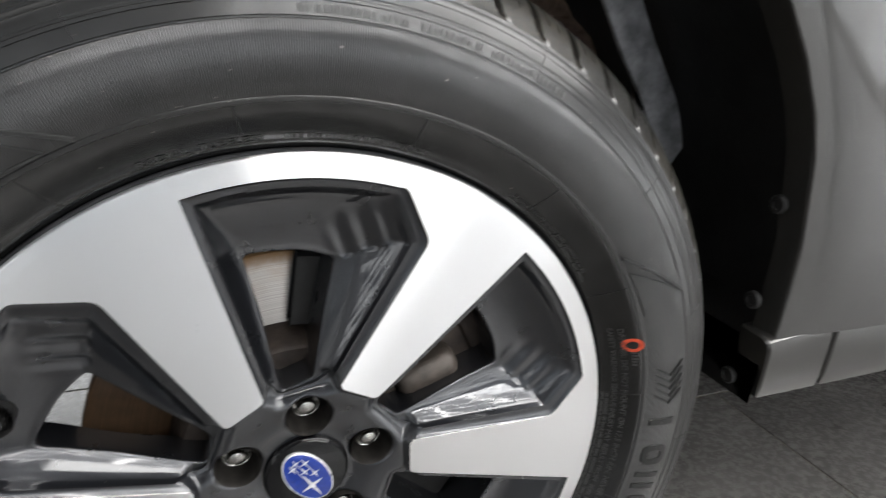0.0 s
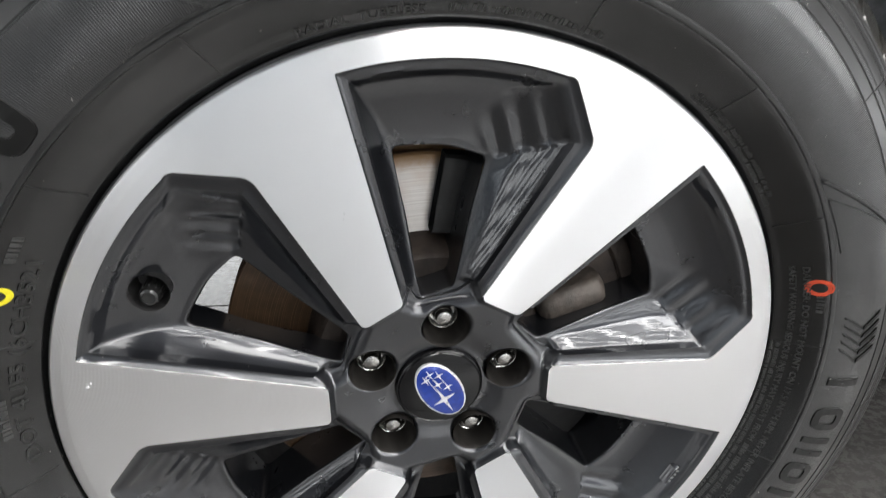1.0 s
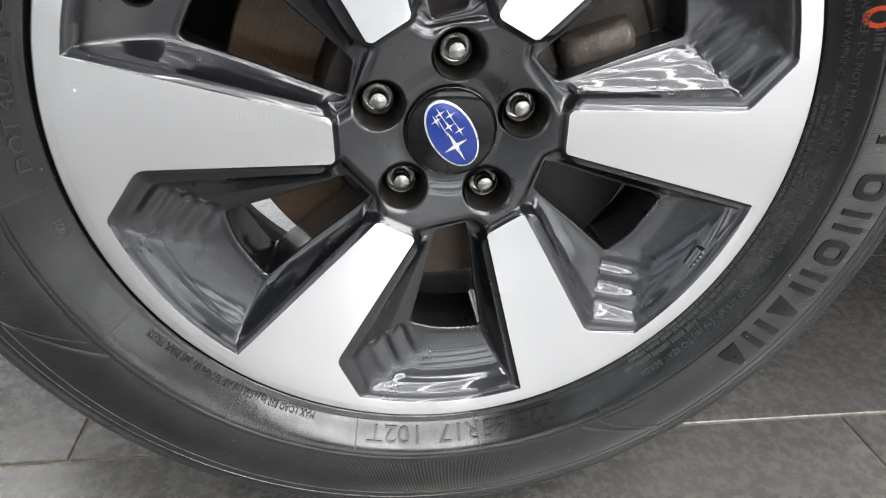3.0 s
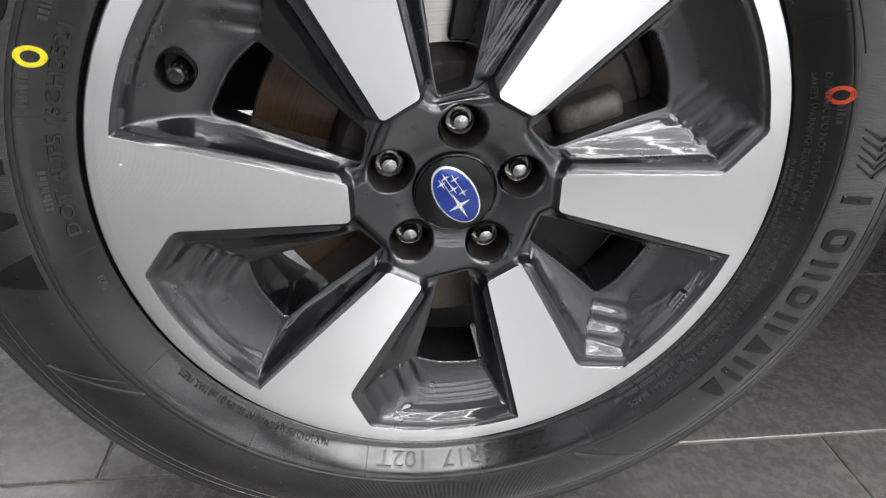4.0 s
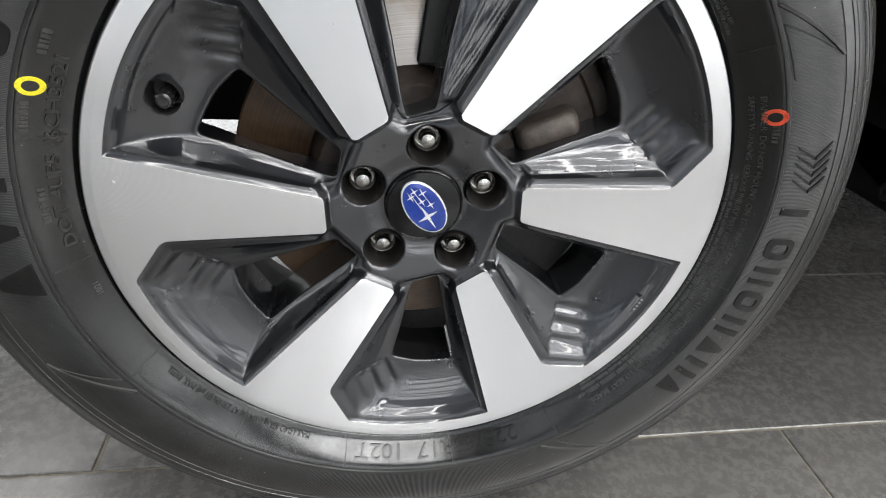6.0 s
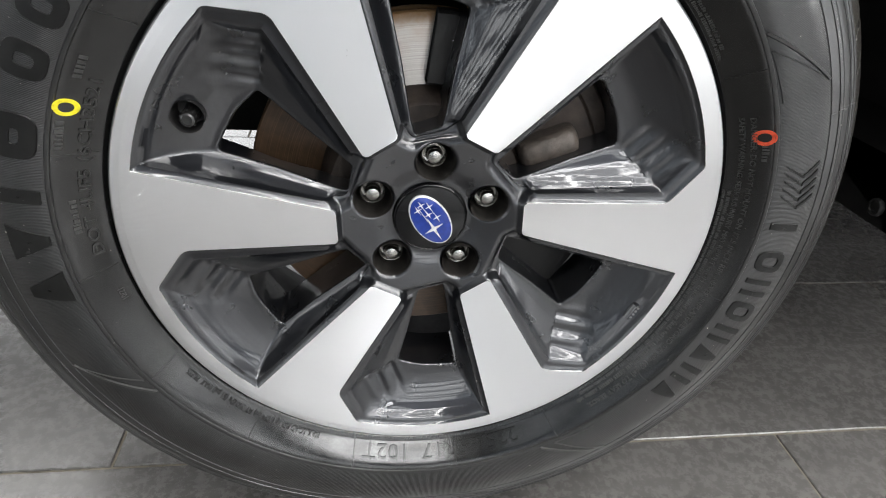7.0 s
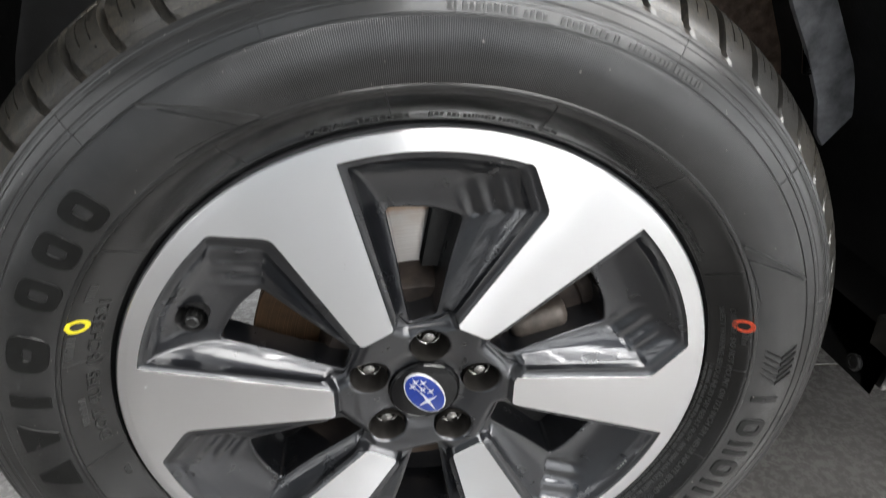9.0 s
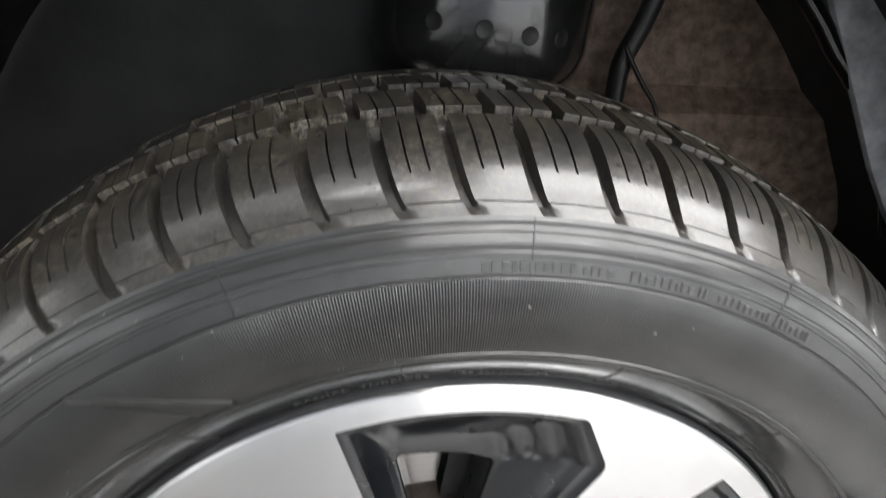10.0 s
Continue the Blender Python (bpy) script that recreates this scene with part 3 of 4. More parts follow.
def face_sheets():
    """The front sheet of the wheel, cut by pockets, nut wells and cap: the machined part and the painted hub."""
    from mathutils import geometry
    loops = [circle(0, 0, 0.2335, 240), circle(0, 0, 0.0304, 72)]
    holes = [loops[1]]
    for k in range(6):
        lp = [(v.x, v.z) for v in ring_of(EDGE, TURN60 + 60 * k)]
        loops.append(lp)
        holes.append(lp)
    for v in NUTS:
        lp = circle(v.x, v.z, WELL_R, 40)
        loops.append(lp)
        holes.append(lp)
    verts, edges = [], []
    for lp in loops:
        b = len(verts)
        verts += [Vector(p) for p in lp]
        edges += [(b + i, b + (i + 1) % len(lp)) for i in range(len(lp))]
    near = [Vector(p) for p in verts]
    for k in range(6):                     # edge of the machined tip
        u, w = pt(1.0, TURN60 + 60 * k + 15.0), pt(1.0, TURN60 + 60 * k + 105.0)
        for s in range(-26, 27):
            x, z = u.x * TIP + w.x * s * 0.0009, u.z * TIP + w.z * s * 0.0009
            if not any(inside(x, z, h) for h in holes) and brim(x, z) > ROUND:
                verts.append(Vector((x, z)))
        for side in (-1, 1):               # its rounded corners
            lo, hi = 0.0, 0.06
            at = lambda s: (u.x * (TIP + ROUND) + w.x * s * side, u.z * (TIP + ROUND) + w.z * s * side)
            for _ in range(30):
                mid = (lo + hi) / 2
                p = at(mid)
                if brim(*p) < ROUND or any(inside(*p, h) for h in holes):
                    hi = mid
                else:
                    lo = mid
            cx, cz = at(lo)
            for q in range(0, 11):
                f = radians(12.0 * q)
                dx, dz = -u.x * math.cos(f) + w.x * side * math.sin(f), -u.z * math.cos(f) + w.z * side * math.sin(f)
                x, z = cx + dx * ROUND, cz + dz * ROUND
                if brim(x, z) > 0.0002 and not any(inside(x, z, h) for h in holes):
                    verts.append(Vector((x, z)))
    for i in range(78):                    # fine rings over the hub
        r = 0.0310 + 0.00074 * i
        count = int(2 * math.pi * r / 0.00085)
        for p in circle(0, 0, r, count):
            t = tip_lift(*p)
            if t > 0.9 or any(math.hypot(p[0] - v.x, p[1] - v.z) < WELL_R + 0.0003 for v in NUTS):
                continue
            if brim(*p) > 0.0003 and not any(inside(*p, h) for h in holes):
                verts.append(Vector(p))
    for r, n in ((0.2331, 240), (0.2327, 240), (0.2323, 240), (0.2319, 240), (0.2316, 240), (0.2312, 240), (0.2265, 240), (0.2262, 240), (0.2259, 240), (0.2225, 200), (0.21, 150), (0.195, 140), (0.18, 130), (0.165, 120), (0.15, 110), (0.135, 100), (0.12, 90), (0.105, 80), (0.09, 70)):
        for p in circle(0, 0, r, n):
            if (r > 0.1 or tip_inset(*p) > 0.0005) and (r > 0.2235 or min((q - Vector(p)).length for q in near) > 0.0022) and not any(inside(*p, h) for h in holes):
                verts.append(Vector(p))
    vs, es, fs, *_ = geometry.delaunay_2d_cdt(verts, edges, [], 0, 1e-7)
    co = [Vector((v.x, sheet_depth(v.x, v.y), v.y)) for v in vs]
    tops, hubs = [], []
    for f in fs:
        cx, cz = sum(vs[i].x for i in f) / 3, sum(vs[i].y for i in f) / 3
        if math.hypot(cx, cz) > 0.2335 or any(inside(cx, cz, h) for h in holes):
            continue
        a, b, c = (co[i] for i in f)
        if (b - a).cross(c - a).y > 0:
            f = f[::-1]
        (tops if tip_inset(cx, cz) > 0.0 or math.hypot(cx, cz) > 0.1 else hubs).append(f)

    def pick(faces):
        used = sorted({i for f in faces for i in f})
        at = {i: k for k, i in enumerate(used)}
        return from_lists([co[i] for i in used], [[at[i] for i in f] for f in faces])
    return pick(tops), pick(hubs)


sheet_top, sheet_hub = face_sheets()
part("machined_face", sheet_top, M_FACE, wheel, "lathe-turned bright aluminium face with fine concentric grooves", 60)
part("hub_face", sheet_hub, M_DARK, wheel, "gloss dark grey painted hub", 55)
VALVE = pt(0.1922, 155.2)
plain_pocket = mesh_of("spoke_pocket", pocket_mesh(TURN60), [M_DARK, M_STEEL], 52)
for k in range(6):
    if k == 1:
        ob = part("spoke_pocket", pocket_mesh(TURN60 + 60, (VALVE.x, VALVE.z, 0.0112)), [M_DARK, M_STEEL], wheel, "gloss dark grey pocket between spokes, with the valve hole", 52)
    else:
        ob = part("spoke_pocket", plain_pocket, None, wheel, "gloss dark grey pocket between spokes")
        ob.rotation_euler[1] = -radians(60 * k)

# a small cast mark, too fine to read, in one pocket
mark = part("cast_mark", prism([(-0.0075, -0.004), (0.0055, -0.004), (0.0075, -0.002), (0.0075, 0.002), (0.0055, 0.004), (-0.0075, 0.004)], -0.0014, 0.004, 0.0004), M_DARK, wheel, "small raised cast mark")
mark_at = pt(0.2120, -25.8, 0.0078)
mark.matrix_basis = Matrix.Translation(mark_at) @ Matrix.Scale(1.15, 4) @ Matrix.Rotation(radians(-(-25.8 + 90)), 4, "Y") @ Matrix.Rotation(radians(24), 4, "X")
for i in range(4):
    bar = part("cast_mark", prism([(-0.0052 + 0.0031 * i, -0.0026), (-0.0038 + 0.0031 * i, -0.0026), (-0.0038 + 0.0031 * i, 0.0026), (-0.0052 + 0.0031 * i, 0.0026)], -0.0024, 0.0, 0.0002), M_STEEL, wheel, "tiny raised bar of the cast mark")
    bar.matrix_basis = mark.matrix_basis.copy()

# two small white scuffs on the machined face
for r, d, w in ((0.2130, 172.8, 0.0013), (0.2112, 172.0, 0.0007), (0.1470, 115.7, 0.0009), (0.1440, 116.4, 0.0006)):
    at = pt(r, d)
    rnd = random.Random(int(d))
    outline = [(at.x + w * rnd.uniform(0.4, 1.0) * math.cos(radians(36 * i)), at.z + w * rnd.uniform(0.4, 1.0) * math.sin(radians(36 * i))) for i in range(10)]
    part("scuff", prism(outline, face_depth(r) - 0.00012, face_depth(r) + 0.0006), M_ALU, wheel, "small white scuff")

# -- nuts and their wells --


def nut_well():
    bm = bmesh.new()
    prof = [(WELL_R + 0.0001, 0.0143), (WELL_R - 0.0005, 0.0160), (0.0148, 0.0172), (0.0144, 0.0290), (0.0134, 0.0310), (0.0127, 0.046), (0.0105, 0.048), (0.0, 0.048)]
    return revolve(prof, 36)


def lug_nut():
    """A closed hexagon nut with a domed head."""
    loops = []
    for r, y, hexed in ((0.0108, 0.0475, 0), (0.0106, 0.0455, 0), (0.0100, 0.0450, 1), (0.0102, 0.0440, 1), (0.0102, 0.0345, 1), (0.0104, 0.0322, 0), (0.0100, 0.0314, 0), (0.0095, 0.0318, 0), (0.0091, 0.0380, 0), (0.0070, 0.0385, 0), (0.0067, 0.0305, 0), (0.0060, 0.0279, 0), (0.0050, 0.0257, 0), (0.0026, 0.0249, 0), (0.0004, 0.0247, 0)):
        lp = []
        for i in range(36):
            a = 10.0 * i
            k = (math.cos(radians(30)) / math.cos(radians((a % 60) - 30)) * 1.1) if hexed else 1.0
            lp.append(pt(r * k, a, y))
        loops.append(lp)
    bm = loft(loops)
    bmesh.ops.recalc_face_normals(bm, faces=bm.faces)
    return bm


well_me, nut_me = mesh_of("nut_well", nut_well(), M_WELL), mesh_of("lug_nut", lug_nut(), M_NUT, 25)
for k, v in enumerate(NUTS):
    ob = part("nut_well", well_me, None, wheel, "dark recessed nut well")
    ob.location = (v.x, 0, v.z)
    ob = part("lug_nut", nut_me, None, wheel, "bright steel lug nut with a domed head")
    ob.location, ob.rotation_euler[1] = (v.x, -0.0016, v.z), radians(17 * k)

# -- centre cap and emblem --
cap = part("centre_cap", revolve([(0.0302, 0.0300), (0.0300, 0.0196), (0.0295, 0.0186), (0.0288, 0.0181), (0.0282, 0.0186), (0.0277, 0.0179), (0.0210, 0.0168), (0.0100, 0.0163), (0.0002, 0.0161)], 72), M_CAP, wheel, "gloss black centre cap with a blue oval emblem")
cap.location = (0, -0.0030, 0)


def oval(a, b, y0, y1, edge=0.0, n=56):
    loops = []
    for k, y in ((1.0, y0), (1.0, y1 + edge), (1.0 - edge / b, y1)):
        loops.append([Vector((a * k * math.cos(2 * math.pi * i / n), y, b * k * math.sin(2 * math.pi * i / n))) for i in range(n)])
    bm = loft(loops)
    bm.faces.new([v for v in bm.verts][-n:])
    bmesh.ops.recalc_face_normals(bm, faces=bm.faces)
    return bm


def four_point(a, b, y0, y1):
    """A plain four-pointed lozenge."""
    out = []
    for i in range(8):
        r = (a if i % 4 == 0 else b) if i % 2 == 0 else 0.21 * b
        out.append((r * math.cos(math.pi * i / 4), r * math.sin(math.pi * i / 4)))
    return prism(out, y1, y0)


EM = Matrix.Translation((0, -0.0050, 0)) @ Matrix.Rotation(radians(56.0), 4, "Y")          # the oval's long axis


def on_emblem(ob, x, z, turn=0.0):
    ob.matrix_basis = EM @ Matrix.Translation((x, 0, z)) @ Matrix.Rotation(radians(turn), 4, "Y")


ob = part("emblem_rim", oval(0.0240, 0.0146, 0.0205, 0.0170, 0.0005), M_CHROME, wheel, "satin chrome oval rim of the emblem")
on_emblem(ob, 0.0, 0)
ob = part("emblem_field", oval(0.0228, 0.0134, 0.0200, 0.0167, 0.0002), M_BLUE, wheel, "blue enamel oval of the emblem")
on_emblem(ob, 0.0, 0)
star_small = mesh_of("emblem_mark", four_point(0.0046, 0.0034, 0.0190, 0.0161), M_CHROME)
for x, z in ((-0.0086, 0.0134), (-0.0022, 0.0125), (-0.0108, 0.0087), (-0.0022, 0.0053), (0.0046, 0.0031)):
    ob = part("emblem_mark", star_small, None, wheel, "small satin chrome lozenge")
    ob.matrix_basis = Matrix.Translation((x, 0, z)) @ EM
ob = part("emblem_mark", four_point(0.0118, 0.0082, 0.0190, 0.0159), M_CHROME, wheel, "large satin chrome lozenge")
ob.matrix_basis = Matrix.Translation((0.0029, 0, -0.0072)) @ EM
for x, z, l in ((-0.0066, 0.0052, 0.0150), (-0.0060, 0.0098, 0.0120), (-0.0012, 0.0112, 0.0115)):
    ob = part("emblem_line", prism([(-l / 2, -0.0002), (l / 2, -0.0002), (l / 2, 0.0002), (-l / 2, 0.0002)], 0.0164, 0.0190), M_CHROME, wheel, "thin satin chrome line")
    ob.matrix_basis = Matrix.Translation((x, 0, z)) @ EM

# -- valve --
part("valve_well", revolve([(0.0118, -0.0004), (0.0112, 0.0006), (0.0109, 0.003), (0.0105, 0.020), (0.0, 0.021)], 36), M_LINER, wheel, "dark well of the valve").location = (VALVE.x, 0.0135, VALVE.z)
stem = part("valve_stem", revolve([(0.0072, 0.030), (0.0064, 0.018), (0.0058, 0.010), (0.0057, 0.0015), (0.0050, -0.0014), (0.0036, -0.0022), (0.0034, -0.0018), (0.0002, -0.0016)], 24), M_LETTER, wheel, "black rubber tyre valve with its cap")
stem.matrix_basis = Matrix.Translation((VALVE.x + 0.001, 0.0115, VALVE.z - 0.001))
for k in range(10):
    rib = part("valve_rib", box(bmesh.new(), -0.0006, 0.0006, 0.002, 0.011, 0.0054, 0.0064, 0.0002), M_LETTER, wheel)
    rib.matrix_basis = stem.matrix_basis @ Matrix.Rotation(radians(36 * k), 4, "Y")

# -- tyre --
SIDE = [(0.2300, 0.0160), (0.2352, 0.0085), (0.2368, 0.0050), (0.2382, 0.0034), (0.2402, 0.0027), (0.2420, 0.0014), (0.2450, -0.0013), (0.2490, -0.0048), (0.2530, -0.0083), (0.2570, -0.0117), (0.2595, -0.0137), (0.2613, -0.0149), (0.2630, -0.0154)]
RIDGE = [(0.2630, -0.0154), (0.2634, -0.0166), (0.2648, -0.0172), (0.2658, -0.0172), (0.2664, -0.0166)]
FLANK = [(0.2664, -0.0166), (0.2700, -0.0177), (0.2760, -0.0190), (0.2820, -0.0197), (0.2880, -0.0198), (0.2940, -0.0193), (0.3000, -0.0182), (0.3030, -0.0174)]
BAND = [(0.3030, -0.0174), (0.3034, -0.0168), (0.3042, -0.0167), (0.3047, -0.0171), (0.3085, -0.0160), (0.3118, -0.0149), (0.3122, -0.0153), (0.3138, -0.0148), (0.3142, -0.0142), (0.3152, -0.0138), (0.3160, -0.0139), (0.3205, -0.0123), (0.3212, -0.0117), (0.3218, -0.0119), (0.3232, -0.0112), (0.3238, -0.0105), (0.3250, -0.0101), (0.3256, -0.0103), (0.3275, -0.0094)]
CROWN = [(0.3275, -0.0094), (0.3300, -0.0068), (0.3317, -0.0052), (0.3319, -0.0040), (0.3345, -0.0016), (0.3375, 0.0012), (0.3415, 0.0058), (0.3455, 0.0112), (0.3492, 0.0178), (0.3520, 0.0250), (0.3538, 0.0330), (0.3550, 0.0440), (0.3556, 0.0442), (0.3562, 0.0525), (0.3566, 0.0527), (0.3582, 0.0640), (0.3594, 0.0790), (0.3598, 0.0792), (0.3600, 0.0868), (0.3600, 0.0870), (0.3602, 0.0985), (0.3600, 0.1100), (0.3600, 0.1102), (0.3598, 0.1178), (0.3594, 0.1180), (0.3582, 0.1330), (0.3566, 0.1443), (0.3562, 0.1445), (0.3556, 0.1528), (0.3550, 0.1530), (0.3520, 0.1720), (0.3440, 0.1880), (0.3275, 0.2040)]
INNER = [(0.3275, 0.2040), (0.3000, 0.2130), (0.2700, 0.2100), (0.2400, 0.1990), (0.2300, 0.1900)]
tyre = part("tyre", revolve(SIDE, 288, True), M_RUB, wheel, "black rubber tyre, smooth inner wall beside the rim", 30)
part("tyre_ridge", revolve(RIDGE, 288, True), M_LETTER, wheel, "raised ring on the tyre wall", 30)
part("tyre_flank", revolve(FLANK, 288, True), M_HATCH, wheel, "tyre wall with fine radial hatching", 30)
part("tyre_shoulder", revolve(BAND, 288, True), M_LETTER, wheel, "ribbed shoulder of the tyre", 25)
part("tyre_back", revolve(INNER, 96, True), M_RUB, wheel, "inner tyre wall")

PITCH = []
random.seed(7)
while sum(PITCH) < 356:
    PITCH.append(random.choice((4.9, 5.2, 5.5)))
PITCH = [p * 360 / sum(PITCH) for p in PITCH]
# columns of one tread block: place along the pitch, groove depth, sipe depth
COLS = [(0.0, 1, 0), (0.15, 1, 0), (0.175, 0, 0), (0.30, 0, 0), (0.435, 0, 0), (0.441, 0, 1), (0.461, 0, 1), (0.467, 0, 0), (0.58, 0, 0), (0.705, 0, 0), (0.711, 0, 1), (0.731, 0, 1), (0.737, 0, 0), (0.86, 0, 0), (0.975, 0, 0)]


def tread_mesh():
    loops = []
    for i, (r, y) in enumerate(CROWN):
        rib = y in (0.0442, 0.0525, 0.0792, 0.0868, 0.1102, 0.1178, 0.1445, 0.1528)
        row = 0 if y < 0.05 else 1 if y < 0.083 else 2 if y < 0.114 else 3 if y < 0.149 else 4
        deep = 0.0075 * min(1.0, max(0.0, i / 7.0))
        slit = 0.0045 if 0.008 < y < 0.19 else 0.0
        hook = -1.5 * math.exp(-((y + 0.009) / 0.011)) + (0, 1.2, 3.0, 4.4, 6.0)[row] + 22.0 * max(0.0, y - 0.045)
        lp, base = [], 87.6
        for p in PITCH:
            for c, g, s in COLS:
                rr = r - 0.0078 if rib else r - g * deep - s * slit
                lp.append(settle(pt(rr, base + p * c + hook, y)))
            base += p
        loops.append(lp)
    bm = loft(loops)
    bmesh.ops.recalc_face_normals(bm, faces=bm.faces)
    return bm


part("tread", tread_mesh(), M_TREAD, wheel, "dusty tread with cross grooves and thin sipes", 30)


def side_depth(r):
    pr = SIDE + RIDGE + FLANK + BAND
    for (ra, ya), (rb, yb) in zip(pr, pr[1:]):
        if ra <= r <= rb and rb > ra:
            return ya + (yb - ya) * (r - ra) / (rb - ra)
    return -0.010


def wrap(x, z, lift, r0, start):
    """Bends a flat place onto the tyre wall: x runs clockwise from the start angle, z outwards."""
    r = r0 + z
    v = pt(r, start - math.degrees(x / r0))
    return settle(Vector((v.x, side_depth(r) - lift, v.z)))


def bent_block(outline, r0, start, lift, sub=5):
    """A low raised block on the tyre wall with sloping sides."""
    dense = []
    for (xa, za), (xb, zb) in zip(outline, outline[1:] + outline[:1]):
        for k in range(sub):
            dense.append((xa + (xb - xa) * k / sub, za + (zb - za) * k / sub))
    cx, cz = sum(p[0] for p in dense) / len(dense), sum(p[1] for p in dense) / len(dense)
    loops = []
    for k, lf in ((1.0, -0.0004), (0.97, lift), (0.55, lift), (0.04, lift)):
        loops.append([wrap(cx + (x - cx) * k, cz + (z - cz) * k, lf, r0, start) for x, z in dense])
    bm = loft(loops)
    bmesh.ops.recalc_face_normals(bm, faces=bm.faces)
    bm.normal_update()
    if sum(f.normal.y * f.calc_area() for f in bm.faces) > 0:
        bmesh.ops.reverse_faces(bm, faces=bm.faces)
    return bm


def lettering(words, r0, start, end, height, lift=0.0004, material=None, name="raised_lettering"):
    """Words in raised rubber, bent round the tyre from the start angle clockwise to the end angle."""
    cu = bpy.data.curves.new(name, "FONT")
    cu.body, cu.size, cu.extrude, cu.resolution_u = words, height * 1.37, 0.0, 2
    tmp = bpy.data.objects.new(name, cu)
    scene.collection.objects.link(tmp)
    dg = bpy.context.evaluated_depsgraph_get()
    dg.update()
    me = bpy.data.meshes.new_from_object(tmp.evaluated_get(dg))
    scene.collection.objects.unlink(tmp)
    bpy.data.objects.remove(tmp)
    bm = bmesh.new()
    bm.from_mesh(me)
    bpy.data.meshes.remove(me)
    x0, x1 = min(v.co.x for v in bm.verts), max(v.co.x for v in bm.verts)
    k = radians(start - end) * r0 / (x1 - x0)
    ex = bmesh.ops.extrude_face_region(bm, geom=bm.faces[:])
    up = {g for g in ex["geom"] if isinstance(g, bmesh.types.BMVert)}
    for v in bm.verts:
        v.co = wrap((v.co.x - x0) * k, v.co.y, lift if v in up else -0.0003, r0, start)
    bmesh.ops.recalc_face_normals(bm, faces=bm.faces)
    return part(name, bm, material or M_PRINT, wheel, "", 30)


lettering("225/65R17  102T", 0.2437, -67.3, -102.6, 0.0114, 0.0010, M_SIZE)
lettering("MAX. LOAD 850 kg (1874 lbs) AT 350 kPa (51 psi) MAX. PRESS.", 0.2424, -113.0, -145.8, 0.0042, 0.0008, M_NAME)
lettering("DANGER: DO NOT MOUNT ON 17.5 INCH RIM. NEVER INFLATE BEYOND 275 kPa (40 psi) TO SEAT BEADS.", 0.2505, 22.6, -50.0, 0.0034, 0.0008)
lettering("SAFETY WARNING: SERIOUS INJURY MAY RESULT FROM", 0.2445, 22.8, -12.5, 0.0032, 0.0008)
lettering("RADIAL  TUBELESS", 0.2405, 110.8, 95.6, 0.0040, 0.0007)
lettering("DOT 4UF5 (6CH3521", 0.2438, 184.5, 153.6, 0.0064, 0.0009, M_DOT)
lettering("10/21", 0.2432, 194.6, 192.4, 0.0036, 0.0006)


def word_bars(r0, start, end, height, seed):
    """Unreadable small print as short raised bars."""
    rnd, a = random.Random(seed), start
    total = bmesh.new()
    while a > end:
        for k in range(rnd.randint(2, 9)):
            w = height * rnd.choice((0.35, 0.55, 0.6, 0.7))
            h = height * rnd.choice((1.0, 1.0, 0.75))
            bm = bent_block([(0, 0), (w, 0), (w, h), (0, h)], r0, a, 0.0005, 1)
            me = bpy.data.meshes.new("tmp")
            bm.to_mesh(me)
            bm.free()
            total.from_mesh(me)
            bpy.data.meshes.remove(me)
            a -= math.degrees((w + height * 0.28) / r0)
        a -= math.degrees(height * 0.5 / r0)
    part("small_print", total, M_PRINT, wheel, "raised bars of unreadable small print", 30)


for r0, a0, a1, h, sd in ((0.2412, 92.9, 73.0, 0.0032, 1), (0.2425, 57.0, 36.5, 0.0021, 2), (0.2396, 57.5, 36.0, 0.0021, 3), (0.2446, -13.5, -51.0, 0.0027, 4), (0.2408, 8.0, -50.5, 0.0022, 14), (0.2376, 8.0, -49.0, 0.0017, 5), (0.2355, 6.0, -50.5, 0.0015, 6), (0.2570, 165.2, 163.4, 0.0042, 7), (0.2535, 153.8, 152.0, 0.0042, 8), (0.2520, 179.8, 178.4, 0.0036, 9), (0.2565, 17.4, 16.0, 0.0040, 15), (0.3062, 91.4, 81.0, 0.0040, 10), (0.3062, 79.4, 72.8, 0.0040, 11), (0.3062, 71.2, 61.9, 0.0040, 12)):
    word_bars(r0, a0, a1, h, sd)


def name_shape(outer, r0, centre, inner=()):
    """A plain raised shape in place of one letter of the maker's words, with an optional hollow."""
    def dense(path, sub=6):
        return [(xa + (xb - xa) * k / sub, za + (zb - za) * k / sub) for (xa, za), (xb, zb) in zip(path, path[1:] + path[:1]) for k in range(sub)]
    lift = 0.0009
    out = dense(outer)
    cx, cz = sum(p[0] for p in out) / len(out), sum(p[1] for p in out) / len(out)
    inn = dense(inner) if inner else [(cx + (x - cx) * 0.02, cz + (z - cz) * 0.02) for x, z in out]
    loops = [[wrap(x, z, -0.0004, r0, centre) for x, z in out]]
    for t in (0.06, 0.35, 0.65, 0.94):
        loops.append([wrap(p[0] + (q[0] - p[0]) * t, p[1] + (q[1] - p[1]) * t, lift, r0, centre) for p, q in zip(out, inn)])
    loops.append([wrap(x, z, -0.0004, r0, centre) for x, z in inn])
    bm = loft(loops)
    bmesh.ops.recalc_face_normals(bm, faces=bm.faces)
    bm.normal_update()
    if sum(f.normal.y * f.calc_area() for f in bm.faces) > 0:
        bmesh.ops.reverse_faces(bm, faces=bm.faces)
    part("name_shape", bm, M_NAME, wheel, "plain raised shape in the maker's words", 30)


